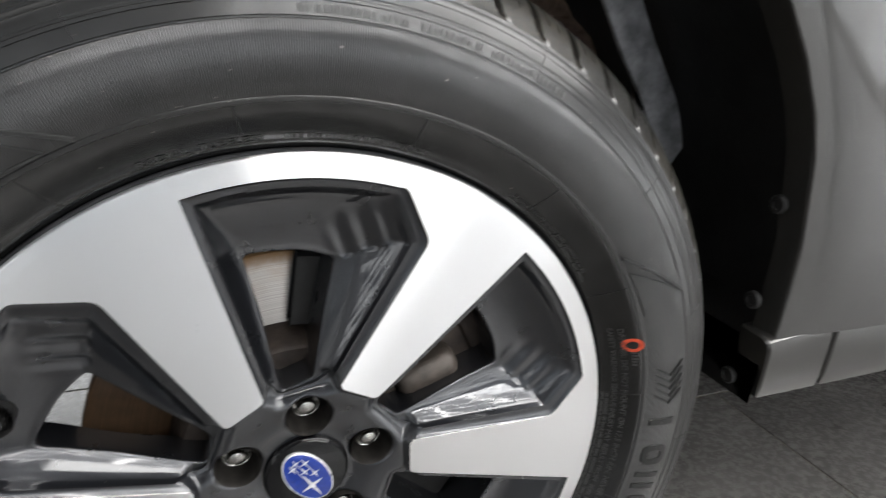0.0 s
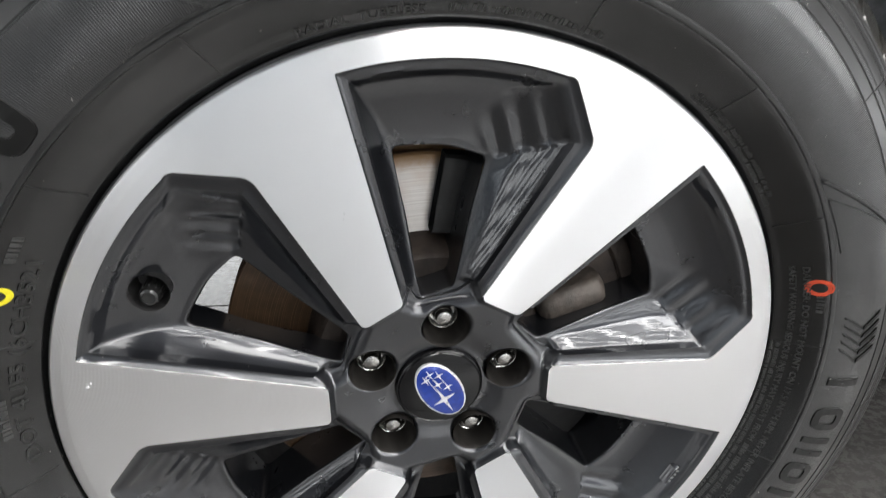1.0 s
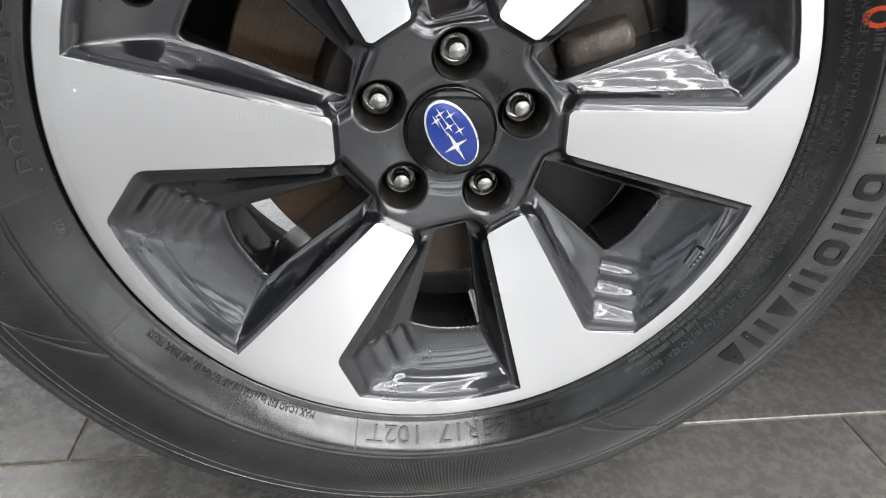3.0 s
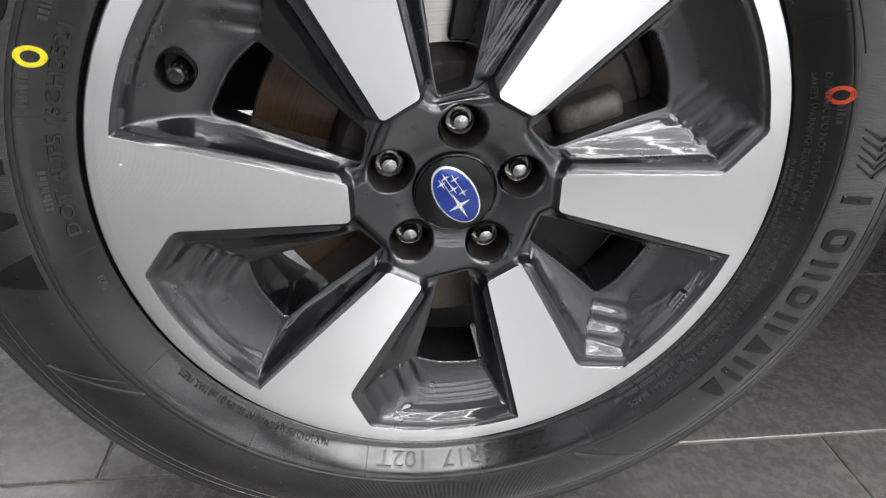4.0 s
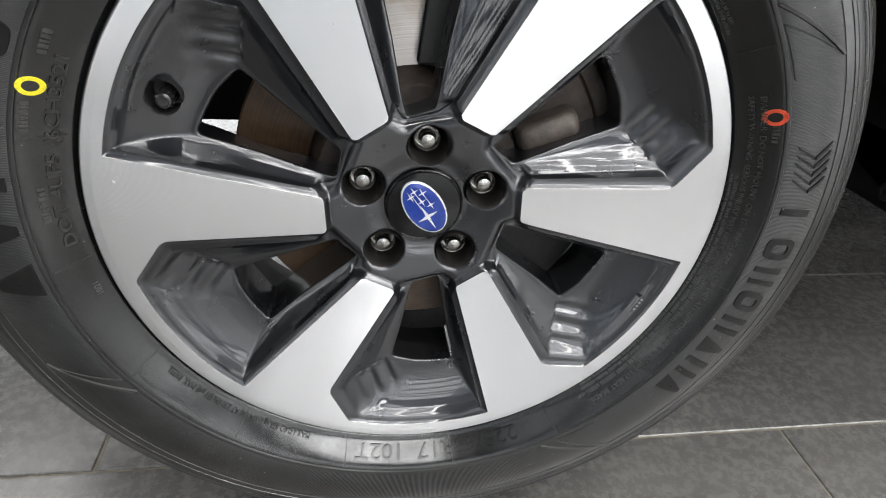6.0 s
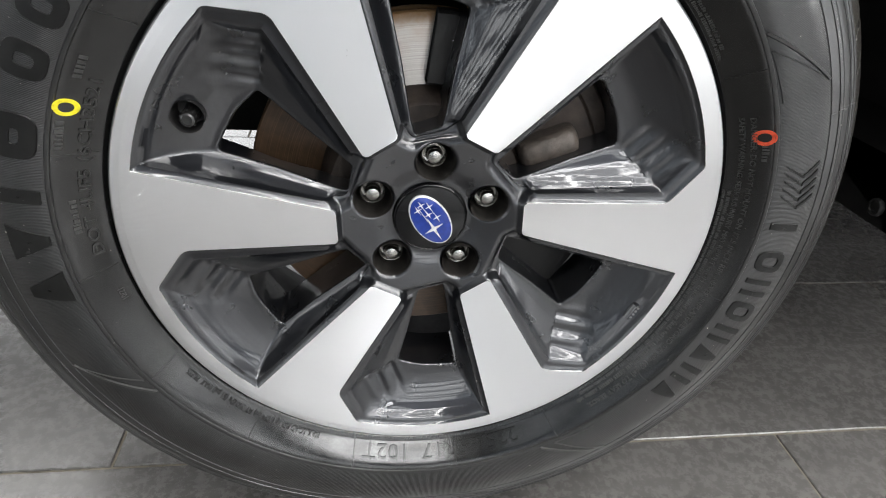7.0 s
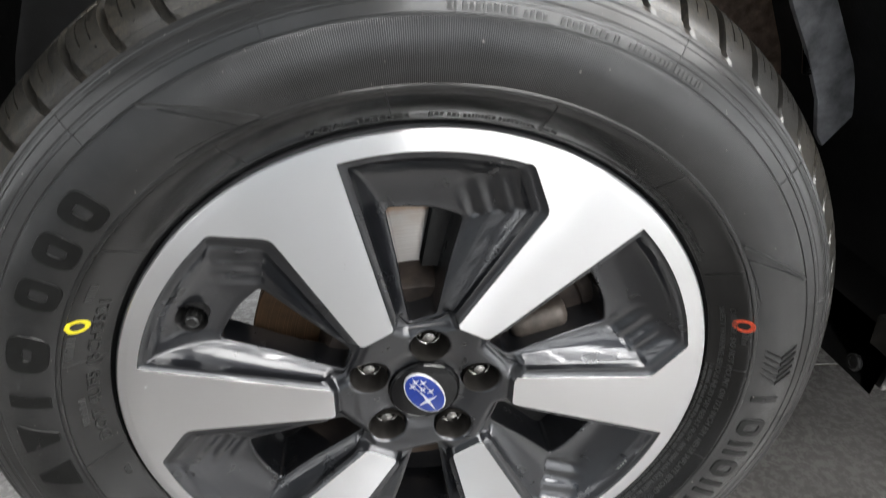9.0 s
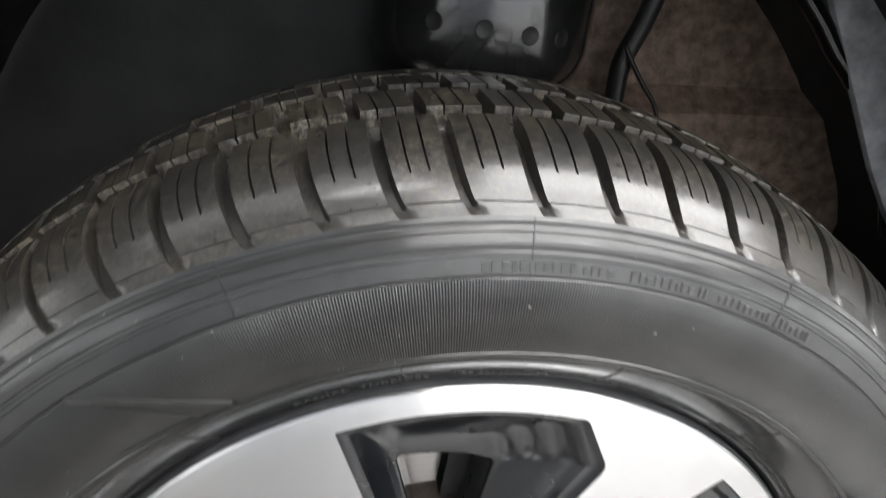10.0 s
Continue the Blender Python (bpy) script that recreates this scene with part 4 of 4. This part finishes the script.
def rounded(w, h, k=1.0, n=20):
    """A rounded block outline about its middle."""
    pts = []
    for i in range(n):
        a = 2 * math.pi * i / n
        c, q = math.cos(a), math.sin(a)
        pts.append((k * w / 2 * math.copysign(abs(c) ** 0.6, c), h / 2 + (h / 2 - (1 - k) * w / 2) * math.copysign(abs(q) ** 0.6, q)))
    return pts


def bar(x, w, h, lean=0.0):
    return [(x - w / 2 - lean, 0), (x + w / 2 - lean, 0), (x + w / 2 + lean, h), (x - w / 2 + lean, h)]


def wedge(w, h, up=True):
    z0, z1 = (0, h) if up else (h, 0)
    return [(-w / 2, z0), (w / 2, z0), (w * 0.14, z1), (-w * 0.14, z1)]


# maker's word and tread name as plain shapes: middle angle, kind of shape, width
for r0, h, words in ((0.2712, 0.0238, ((2.2, "bar", 0.006), (-4.5, "ring", 0.0195), (-9.8, "bars", 0.016), (-15.0, "ring", 0.0195), (-20.4, "bars", 0.017), (-25.6, "wedge", 0.017), (-30.8, "bars", 0.019), (-36.0, "wedge", 0.017))),
                     (0.2690, 0.0262, ((188.2, "wedge", 0.027), (180.0, "funnel", 0.027), (172.8, "bar", 0.010), (164.0, "ring", 0.031), (153.6, "ring", 0.023), (146.2, "ring", 0.023), (139.3, "ring", 0.023)))):
    for a, shape, w in words:
        if shape == "ring":
            name_shape(rounded(w, h), r0, a, rounded(w, h, 0.42 if r0 > 0.27 else 0.3))
        elif shape == "bars":
            for x in (-0.35, 0.35):
                name_shape(bar(x * w, 0.3 * w, h), r0, a)
        elif shape == "bar":
            name_shape(bar(0, w, h, 0.0008), r0, a)
        else:
            name_shape(wedge(w, h, shape == "wedge"), r0, a)
for k in range(5):                          # slanted strokes of the maker's sign
    a = 12.6 - 1.35 * k
    part("sign_bar", bent_block([(0, 0), (0.0028, 0.0016), (0.0125, 0.0135), (0.0098, 0.0135)], 0.2725, a + 1.0, 0.0008), M_NAME, wheel)
    part("sign_bar", bent_block([(0.0100, 0.0145), (0.0126, 0.0145), (0.0040, 0.0262), (0.0012, 0.0262)], 0.2725, a + 1.0, 0.0008), M_NAME, wheel)


def tyre_line(r0, a0, r1, a1, width, name="mould_line", lift=0.0004, n=14):
    """A thin raised line on the tyre wall between two places."""
    loops = []
    for i in range(n):
        t = i / (n - 1)
        r, a = r0 + (r1 - r0) * t, a0 + (a1 - a0) * t
        d = math.degrees(width / 2 / r)
        vertical = abs(a1 - a0) * 0.0044 > abs(r1 - r0)
        lp = []
        for s, lf in ((-1, -0.0003), (-0.6, lift), (0.6, lift), (1, -0.0003)):
            rr, aa = (r + s * width / 2, a) if vertical else (r, a + s * d)
            v = pt(rr, aa)
            lp.append(settle(Vector((v.x, side_depth(rr) - lf, v.z))))
        loops.append(lp)
    bm = loft(loops, False)
    bmesh.ops.recalc_face_normals(bm, faces=bm.faces)
    return part(name, bm, M_DOT if name == "wedge_line" else M_LETTER, wheel)


for k in range(16):
    tyre_line(0.2398, -172.5 + 22.55 * k, 0.2625, -172.0 + 22.55 * k, 0.0009, lift=0.0006)
    tyre_line(0.3045, -160.5 + 22.55 * k, 0.3270, -160.5 + 22.55 * k, 0.0007)
for a, s in ((114.0, 1), (36.5, -1), (-63.5, 1), (-147.0, -1)):
    tyre_line(0.2670, a, 0.3030, a + 11.0 * s, 0.0032, "wedge_line", 0.0016)
    tyre_line(0.2675, a + 3.2 * s, 0.2960, a + 9.5 * s, 0.0018, "wedge_line", 0.0011)
    tyre_line(0.2672, a + 3.2 * s, 0.2690, a + 12.0 * s, 0.0012, "wedge_line", 0.0007)


def paint_ring(r0, a0, rx, rz, material, label):
    """A hand-stamped ring of paint on the tyre wall."""
    loops = []
    for k, lf in ((1.0, -0.0002), (0.97, 0.0003), (0.58, 0.0003), (0.55, -0.0002)):
        loops.append([wrap(rx * k * math.cos(2 * math.pi * i / 40), rz * k * math.sin(2 * math.pi * i / 40), lf, r0, a0) for i in range(40)])
    bm = loft(loops)
    bmesh.ops.recalc_face_normals(bm, faces=bm.faces)
    part("paint_ring", bm, material, wheel, label)


paint_ring(0.2578, 18.9, 0.0066, 0.0070, M_RED, "red painted ring on the tyre wall")
paint_ring(0.2573, 158.5, 0.0062, 0.0066, M_YELLOW, "yellow painted ring on the tyre wall")

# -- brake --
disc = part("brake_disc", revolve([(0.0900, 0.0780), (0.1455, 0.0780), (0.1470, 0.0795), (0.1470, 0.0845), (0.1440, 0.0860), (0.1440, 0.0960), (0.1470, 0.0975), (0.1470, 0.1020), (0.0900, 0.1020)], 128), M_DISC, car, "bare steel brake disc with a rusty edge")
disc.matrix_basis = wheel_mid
part("disc_hat", revolve([(0.0905, 0.0785), (0.0880, 0.0760), (0.0850, 0.0520), (0.0820, 0.0490), (0.0, 0.0490)], 96), M_CAST, disc, "rust-brown hat of the brake disc")


def caliper():
    bm = bmesh.new()
    def arc_block(r0, r1, a0, a1, y0, y1, n=14):
        loops = []
        for i in range(n + 1):
            a = a0 + (a1 - a0) * i / n
            k = 0.0025
            loops.append([pt(r, a, y) for r, y in ((r0 + k, y0), (r1 - k, y0), (r1, y0 + k), (r1, y1), (r0, y1), (r0, y0 + k))])
        b = loft(loops)
        for lp in (b.verts[:6], b.verts[-6:]):
            b.faces.new(lp)
        bmesh.ops.recalc_face_normals(b, faces=b.faces)
        me = bpy.data.meshes.new("tmp")
        b.to_mesh(me)
        b.free()
        bm.from_mesh(me)
        bpy.data.meshes.remove(me)
    arc_block(0.096, 0.152, -14, 44, 0.056, 0.074, 30)
    arc_block(0.150, 0.166, -12, 40, 0.056, 0.135, 30)
    arc_block(0.100, 0.140, 44, 54, 0.060, 0.120, 4)
    return bm


# black block added to stand in for the soft shade on the disc
shade_block = part("disc_shade_block", loft([[pt(r, 46 + (90.8 - 46) * i / 24 - (r - 0.118) * 60 * (i / 24), y) for r, y in ((0.094, 0.0625), (0.096, 0.060), (0.148, 0.060), (0.150, 0.0625), (0.150, 0.076), (0.094, 0.076))] for i in range(25)]), M_LINER, car, "black block standing in for shade on the brake disc", 30)
shade_block.matrix_basis = wheel_mid
cal = part("brake_caliper", caliper(), M_CAST, car, "rust-brown cast brake caliper", 30)
cal.matrix_basis = wheel_mid


def pin_boss():
    """A fat rounded cylinder cast on the caliper, worn flat on top."""
    rings = []
    for x, r in ((-0.026, 0.002), (-0.0255, 0.008), (-0.023, 0.0125), (-0.018, 0.0148), (0.0, 0.0155), (0.014, 0.0155), (0.019, 0.0148), (0.0225, 0.012), (0.0245, 0.007), (0.025, 0.001)):
        rings.append([Vector((x, r * math.cos(2 * math.pi * i / 28), min(r * math.sin(2 * math.pi * i / 28), 0.0125))) for i in range(28)])
    bm = loft(rings)
    bmesh.ops.recalc_face_normals(bm, faces=bm.faces)
    return bm


boss = part("caliper_pin", pin_boss(), M_BOSS, cal, "dusty grey-brown round boss of the caliper", 40)
boss.matrix_basis = Matrix.Translation((0.0985, 0.050, 0.0500)) @ Matrix.Rotation(radians(-20), 4, "Y")
shield = part("brake_shield", revolve([(0.080, 0.062), (0.150, 0.064), (0.160, 0.068), (0.162, 0.076), (0.162, 0.120)], 200), M_LINER, car, "black shield behind the lower spokes")
bm = bmesh.new()
bm.from_mesh(shield.data)
bmesh.ops.delete(bm, geom=[f for f in bm.faces if not -58 < math.degrees(math.atan2(f.calc_center_median().z, f.calc_center_median().x)) < -13], context="FACES")
bm.to_mesh(shield.data)
bm.free()
shield.matrix_basis = wheel_mid
kn = part("knuckle", revolve([(0.085, 0.105), (0.134, 0.108), (0.139, 0.115), (0.139, 0.120), (0.05, 0.125)], 64), M_LINER, car, "dark brake dust shield")
kn.matrix_basis = wheel_mid

# -- wheel house --


def wheel_house():
    """The black liner: an arched shell with a fold at its outer edge."""
    loops = []
    for y, rr in ((0.006, 0.452), (0.010, 0.446), (0.020, 0.443), (0.10, 0.446), (0.16, 0.448), (0.24, 0.452), (0.325, 0.452)):
        lp = []
        for i in range(61):
            a = -14.0 + 208.0 * i / 60
            z = rr * math.sin(radians(a)) * 1.02 + 0.395
            x = rr * math.cos(radians(a)) * (0.985 if a < 75 else 0.93 + 0.055 * max(0.0, (100 - a) / 25))
            if z < 0.40:
                x = math.copysign(min(abs(x), 0.414), x)
            rib = 0.004 if (i // 3) % 4 == 0 and y > 0.05 else 0.0
            lp.append(Vector((x * (1 - rib), y, max(0.332, z) if x > 0 else z)))
        loops.append(lp)
    bm = loft(loops, False)
    bmesh.ops.solidify(bm, geom=bm.faces[:], thickness=0.003)
    bmesh.ops.recalc_face_normals(bm, faces=bm.faces)
    return bm


part("wheel_liner", wheel_house(), M_LINER, car, "black moulded plastic wheel-arch liner", 30)
part("inner_wall", box(bmesh.new(), -0.5, 0.5, 0.328, 0.345, 0.30, 0.98), M_LINER, car, "black inner wall of the wheel house")


def felt_panel():
    """The brown lining at the back of the wheel house, with a crease across it."""
    cols, rows = 24, 18
    loops = []
    for j in range(rows + 1):
        z = 0.52 + (0.90 - 0.52) * j / rows
        lp = []
        for i in range(cols + 1):
            x = 0.050 + (0.435 - 0.050) * i / cols + (z - 0.66) * 0.12
            y = 0.315 - (0.022 if z < 0.655 else 0.0) - 0.10 * max(0.0, (x - 0.30)) ** 1.0
            lp.append(Vector((x, y + 0.002 * math.sin(x * 60) * math.cos(z * 45), z)))
        loops.append(lp)
    bm = loft(loops, False)
    bmesh.ops.solidify(bm, geom=bm.faces[:], thickness=0.006)
    bmesh.ops.recalc_face_normals(bm, faces=bm.faces)
    return bm


part("felt_panel", felt_panel(), M_FELT, car, "dusty brown felt lining in the wheel house", 30)
part("splash_plate", prism([(0.236, 0.765), (0.266, 0.780), (0.320, 0.705), (0.357, 0.648), (0.400, 0.590), (0.413, 0.572), (0.416, 0.546), (0.397, 0.516), (0.386, 0.528), (0.374, 0.560), (0.345, 0.605), (0.318, 0.640), (0.284, 0.692)], 0.158, 0.164, 0.0015), M_PLATE, car, "grey-blue plastic splash plate")


def spring_seat():
    return revolve([(0.030, -0.043), (0.062, -0.042), (0.074, -0.038), (0.082, -0.030), (0.0865, -0.018), (0.088, -0.008), (0.088, 0.035), (0.080, 0.045), (0.060, 0.05), (0.058, 0.20)], 64)


seat = part("spring_seat", spring_seat(), M_STRUT, car, "gloss black strut spring seat with drain holes")
seat.matrix_basis = Matrix.Translation((0.041, 0.290, 0.715)) @ Matrix.Rotation(radians(5), 4, "Y") @ Matrix.Rotation(radians(90), 4, "X")
hole_me = mesh_of("drain_hole", revolve([(0.0066, 0.001), (0.0064, -0.0002), (0.0058, -0.0006), (0.0053, -0.0004), (0.0, -0.0004)], 24), M_LINER)
for a in (-32, -8.5, 13, 31):
    ob = part("drain_hole", hole_me, None, seat, "dark drain hole")
    ob.matrix_basis = Matrix.Rotation(radians(-90), 4, "X") @ Matrix.Rotation(radians(a), 4, "Z") @ Matrix.Translation((0, -0.0883, 0.004))



def tube(points, radius, n=10, steps=5):
    """A round hose or bead along a smooth line through the points."""
    p = [Vector(q) for q in points]
    p = [2 * p[0] - p[1]] + p + [2 * p[-1] - p[-2]]
    line = []
    for i in range(1, len(p) - 2):
        for k in range(steps):
            t = k / steps
            line.append(0.5 * (2 * p[i] + (p[i + 1] - p[i - 1]) * t + (2 * p[i - 1] - 5 * p[i] + 4 * p[i + 1] - p[i + 2]) * t * t + (3 * p[i] - p[i - 1] - 3 * p[i + 1] + p[i + 2]) * t ** 3))
    line.append(p[-2])
    loops = []
    for i, c in enumerate(line):
        d = (line[min(i + 1, len(line) - 1)] - line[max(i - 1, 0)]).normalized()
        u = d.cross(Vector((0, 1, 0.2))).normalized()
        w = d.cross(u)
        loops.append([c + radius * (math.cos(2 * math.pi * k / n) * u + math.sin(2 * math.pi * k / n) * w) for k in range(n)])
    bm = loft(loops)
    bmesh.ops.recalc_face_normals(bm, faces=bm.faces)
    return bm


part("brake_hose", tube([(0.200, 0.285, 0.80), (0.187, 0.285, 0.755), (0.177, 0.285, 0.721), (0.166, 0.285, 0.693), (0.164, 0.285, 0.667), (0.166, 0.285, 0.60)], 0.0085), M_LINER, car, "thick black rubber hose")
part("sensor_cable", tube([(0.160, 0.27, 0.705), (0.167, 0.27, 0.694), (0.181, 0.27, 0.675), (0.197, 0.27, 0.654), (0.205, 0.27, 0.62)], 0.002), M_WELL, car, "thin brown cable")
part("liner_lip", tube([(0.205, 0.165, 0.785), (0.224, 0.165, 0.760), (0.246, 0.165, 0.739), (0.261, 0.165, 0.723), (0.279, 0.165, 0.707), (0.297, 0.165, 0.688), (0.319, 0.165, 0.659), (0.342, 0.165, 0.629), (0.360, 0.165, 0.585)], 0.0065), M_CAP, car, "rolled black lip of the liner")
part("liner_panel", prism([(0.262, 0.790), (0.320, 0.800), (0.352, 0.745), (0.372, 0.700), (0.348, 0.690), (0.316, 0.701), (0.297, 0.713), (0.272, 0.745)], 0.172, 0.177, 0.0015), M_PLATE, car, "dusty grey upper liner panel")
part("liner_clip", revolve([(0.0075, 0.004), (0.0075, 0.0015), (0.0060, 0.0), (0.0040, -0.0006), (0.0, -0.0008)], 28), M_STEEL, car, "small bright liner bolt").location = (0.268, 0.160, 0.723)
scr = part("liner_clip", revolve([(0.0085, 0.004), (0.0085, 0.0015), (0.0070, 0.0), (0.0045, -0.0003), (0.0042, 0.0012), (0.0, 0.0012)], 28), M_LINER, car, "round black plastic liner clip")
scr.matrix_basis = Matrix.Translation((0.407, 0.031, 0.350)) @ Matrix.Rotation(radians(-90), 4, "Z")

for z in (0.434, 0.525):
    clip = part("liner_clip", scr.data, None, car, "round black plastic liner clip")
    clip.matrix_basis = Matrix.Translation((0.404, 0.024, z)) @ Matrix.Rotation(radians(-90), 4, "Z")

# -- outer panels --
ARCH = [(0.419, 0.404), (0.4205, 0.45), (0.419, 0.495), (0.405, 0.568), (0.391, 0.604), (0.366, 0.645), (0.337, 0.681)]


def arch_edge():
    pts = list(ARCH)
    for i in range(1, 24):
        a = math.atan2(0.681 - 0.372, 0.337) + (math.pi - 2 * math.atan2(0.681 - 0.372, 0.337)) * i / 23
        pts.append((0.4575 * math.cos(a), 0.372 + 0.4575 * math.sin(a)))
    pts += [(-x, z) for x, z in reversed(ARCH[:-1])]
    return pts


def fender():
    """The painted wing round the wheel arch, with its edge folded inwards."""
    edge = arch_edge()
    loops = [[Vector((x * k, y, 0.372 + (z - 0.372) * k)) for x, z in edge] for k, y in ((0.990, 0.024), (0.9968, 0.0060), (0.9976, 0.0030), (0.9988, 0.0011), (1.0, 0.0003), (1.004, -0.0004))]
    for k, y in ((0.10, -0.004), (0.35, -0.010), (1.0, -0.004)):
        lp = []
        for x, z in edge:
            fx, fz = x * 2.6, 0.40 + (z - 0.40) * 1.75
            lp.append(Vector((x + (fx - x) * k, y, z + (fz - z) * k)))
        loops.append(lp)
    bm = loft(loops, False)
    bmesh.ops.recalc_face_normals(bm, faces=bm.faces)
    bm.normal_update()
    if sum(f.normal.y * f.calc_area() for f in bm.faces) > 0:
        bmesh.ops.reverse_faces(bm, faces=bm.faces)
    bmesh.ops.solidify(bm, geom=bm.faces[:], thickness=0.0015)
    return bm


part("fender", fender(), M_PAINT, car, "grey metallic painted wing round the wheel arch", 30)


def sill(x0, x1):
    loops = []
    for x in (x0, x0 + 0.002, x1 - 0.002, x1):
        e = 0.002 if x in (x0, x1) else 0.0
        ztop = 0.404 + 0.10 * min(1.0, (x - 0.39) / 0.9) * 0.9
        lp = [(0.03, ztop - e), (0.006, ztop - e), (-0.002 + e, ztop - 0.004 - e), (-0.004 + e, ztop - 0.012), (0.002 + e, 0.350), (0.006, 0.337 + e), (0.03, 0.335 + e)]
        loops.append([Vector((x + (0.404 - z) * 0.2, y, z)) for y, z in lp])
    bm = loft(loops)
    for lp in (bm.verts[:7], bm.verts[-7:]):
        bm.faces.new(lp)
    bmesh.ops.recalc_face_normals(bm, faces=bm.faces)
    return bm


part("sill_end", sill(0.408, 0.490), M_PAINT, car, "grey painted sill end piece", 30)
part("sill", sill(0.494, 2.40), M_PAINT, car, "grey painted sill", 30)
part("underbody", box(bmesh.new(), -0.12, 2.40, 0.345, 1.55, 0.30, 0.36), M_LINER, car, "black underbody")
part("floor_pan", box(bmesh.new(), 0.455, 2.40, 0.031, 0.344, 0.318, 0.345, 0.004), M_LINER, car, "black floor pan beside the sill")

# ---- ceiling lights ----
grid = tagged(new("ceiling_light"), "hung grid of white light strips, switched on", "ceiling light")
for x, y, lx, ly, rad in STRIPS:
    z = CEIL - (0.22 if lx < ly else 0.28)
    part("light_strip", box(bmesh.new(), x - lx / 2, x + lx / 2, y - ly / 2, y + ly / 2, z - 0.025, z + 0.025, 0.004), M_TUBE, grid, "glowing white strip")
# bodies of the added fill panels, out of view
for x, y, lx, ly, rad, tint in FILL_PANELS:
    panel = tagged(new("fill_panel"), "unseen broad white luminous ceiling panel added for fill, switched on", "ceiling light", "ceiling panels")
    part("diffuser", box(bmesh.new(), x - lx / 2, x + lx / 2, y - ly / 2, y + ly / 2, CEIL - 0.05, CEIL - 0.01, 0.004), M_TUBE, panel, "glowing white diffuser")
for x in (-3.8, -0.8, 0.05, 2.45, 4.85):
    for y in (-1.76, -4.04):
        part("hanger", box(bmesh.new(), x - 0.004, x + 0.004, y - 0.004, y + 0.004, CEIL - 0.2, CEIL), M_ALU, grid, "thin steel hanger")

# ---- floor tiles ----
LONG, WIDE, JOINT = 1.2, 0.333, 0.003


def tile_mesh(w, d):
    bm = bmesh.new()
    box(bm, -w / 2, w / 2, -d / 2, d / 2, -0.012, 0.0)
    es = [e for e in bm.edges if all(v.co.z > -0.001 for v in e.verts)]
    bmesh.ops.bevel(bm, geom=es, offset=0.0012, segments=1, affect="EDGES")
    return mesh_of("tile", bm, M_TILE, 12)


tile_me = tile_mesh(LONG - JOINT, WIDE - JOINT)
far = bmesh.new()
for row in range(-30, 16):
    y = 0.0765 + WIDE * (row + 0.5)
    x0 = ((-0.3305 - row * LONG * 2 / 3 + LONG / 2) % LONG) - 6 * LONG
    for k in range(14):
        x = x0 + LONG * k
        if not (X0 < x < X1 and Y0 < y < Y1):
            continue
        if -2.4 < x < 2.6 and -3.0 < y < 2.2:
            ob = part("tile", tile_me, None, floor)
            ob.location = (x, y, 0.0)
        else:
            w, d = (LONG - JOINT) / 2, (WIDE - JOINT) / 2
            far.faces.new([far.verts.new((x + i * w, y + j * d, 0.0)) for i, j in ((-1, -1), (1, -1), (1, 1), (-1, 1))])
part("far_tiles", far, M_TILE, floor, kind="stuff")
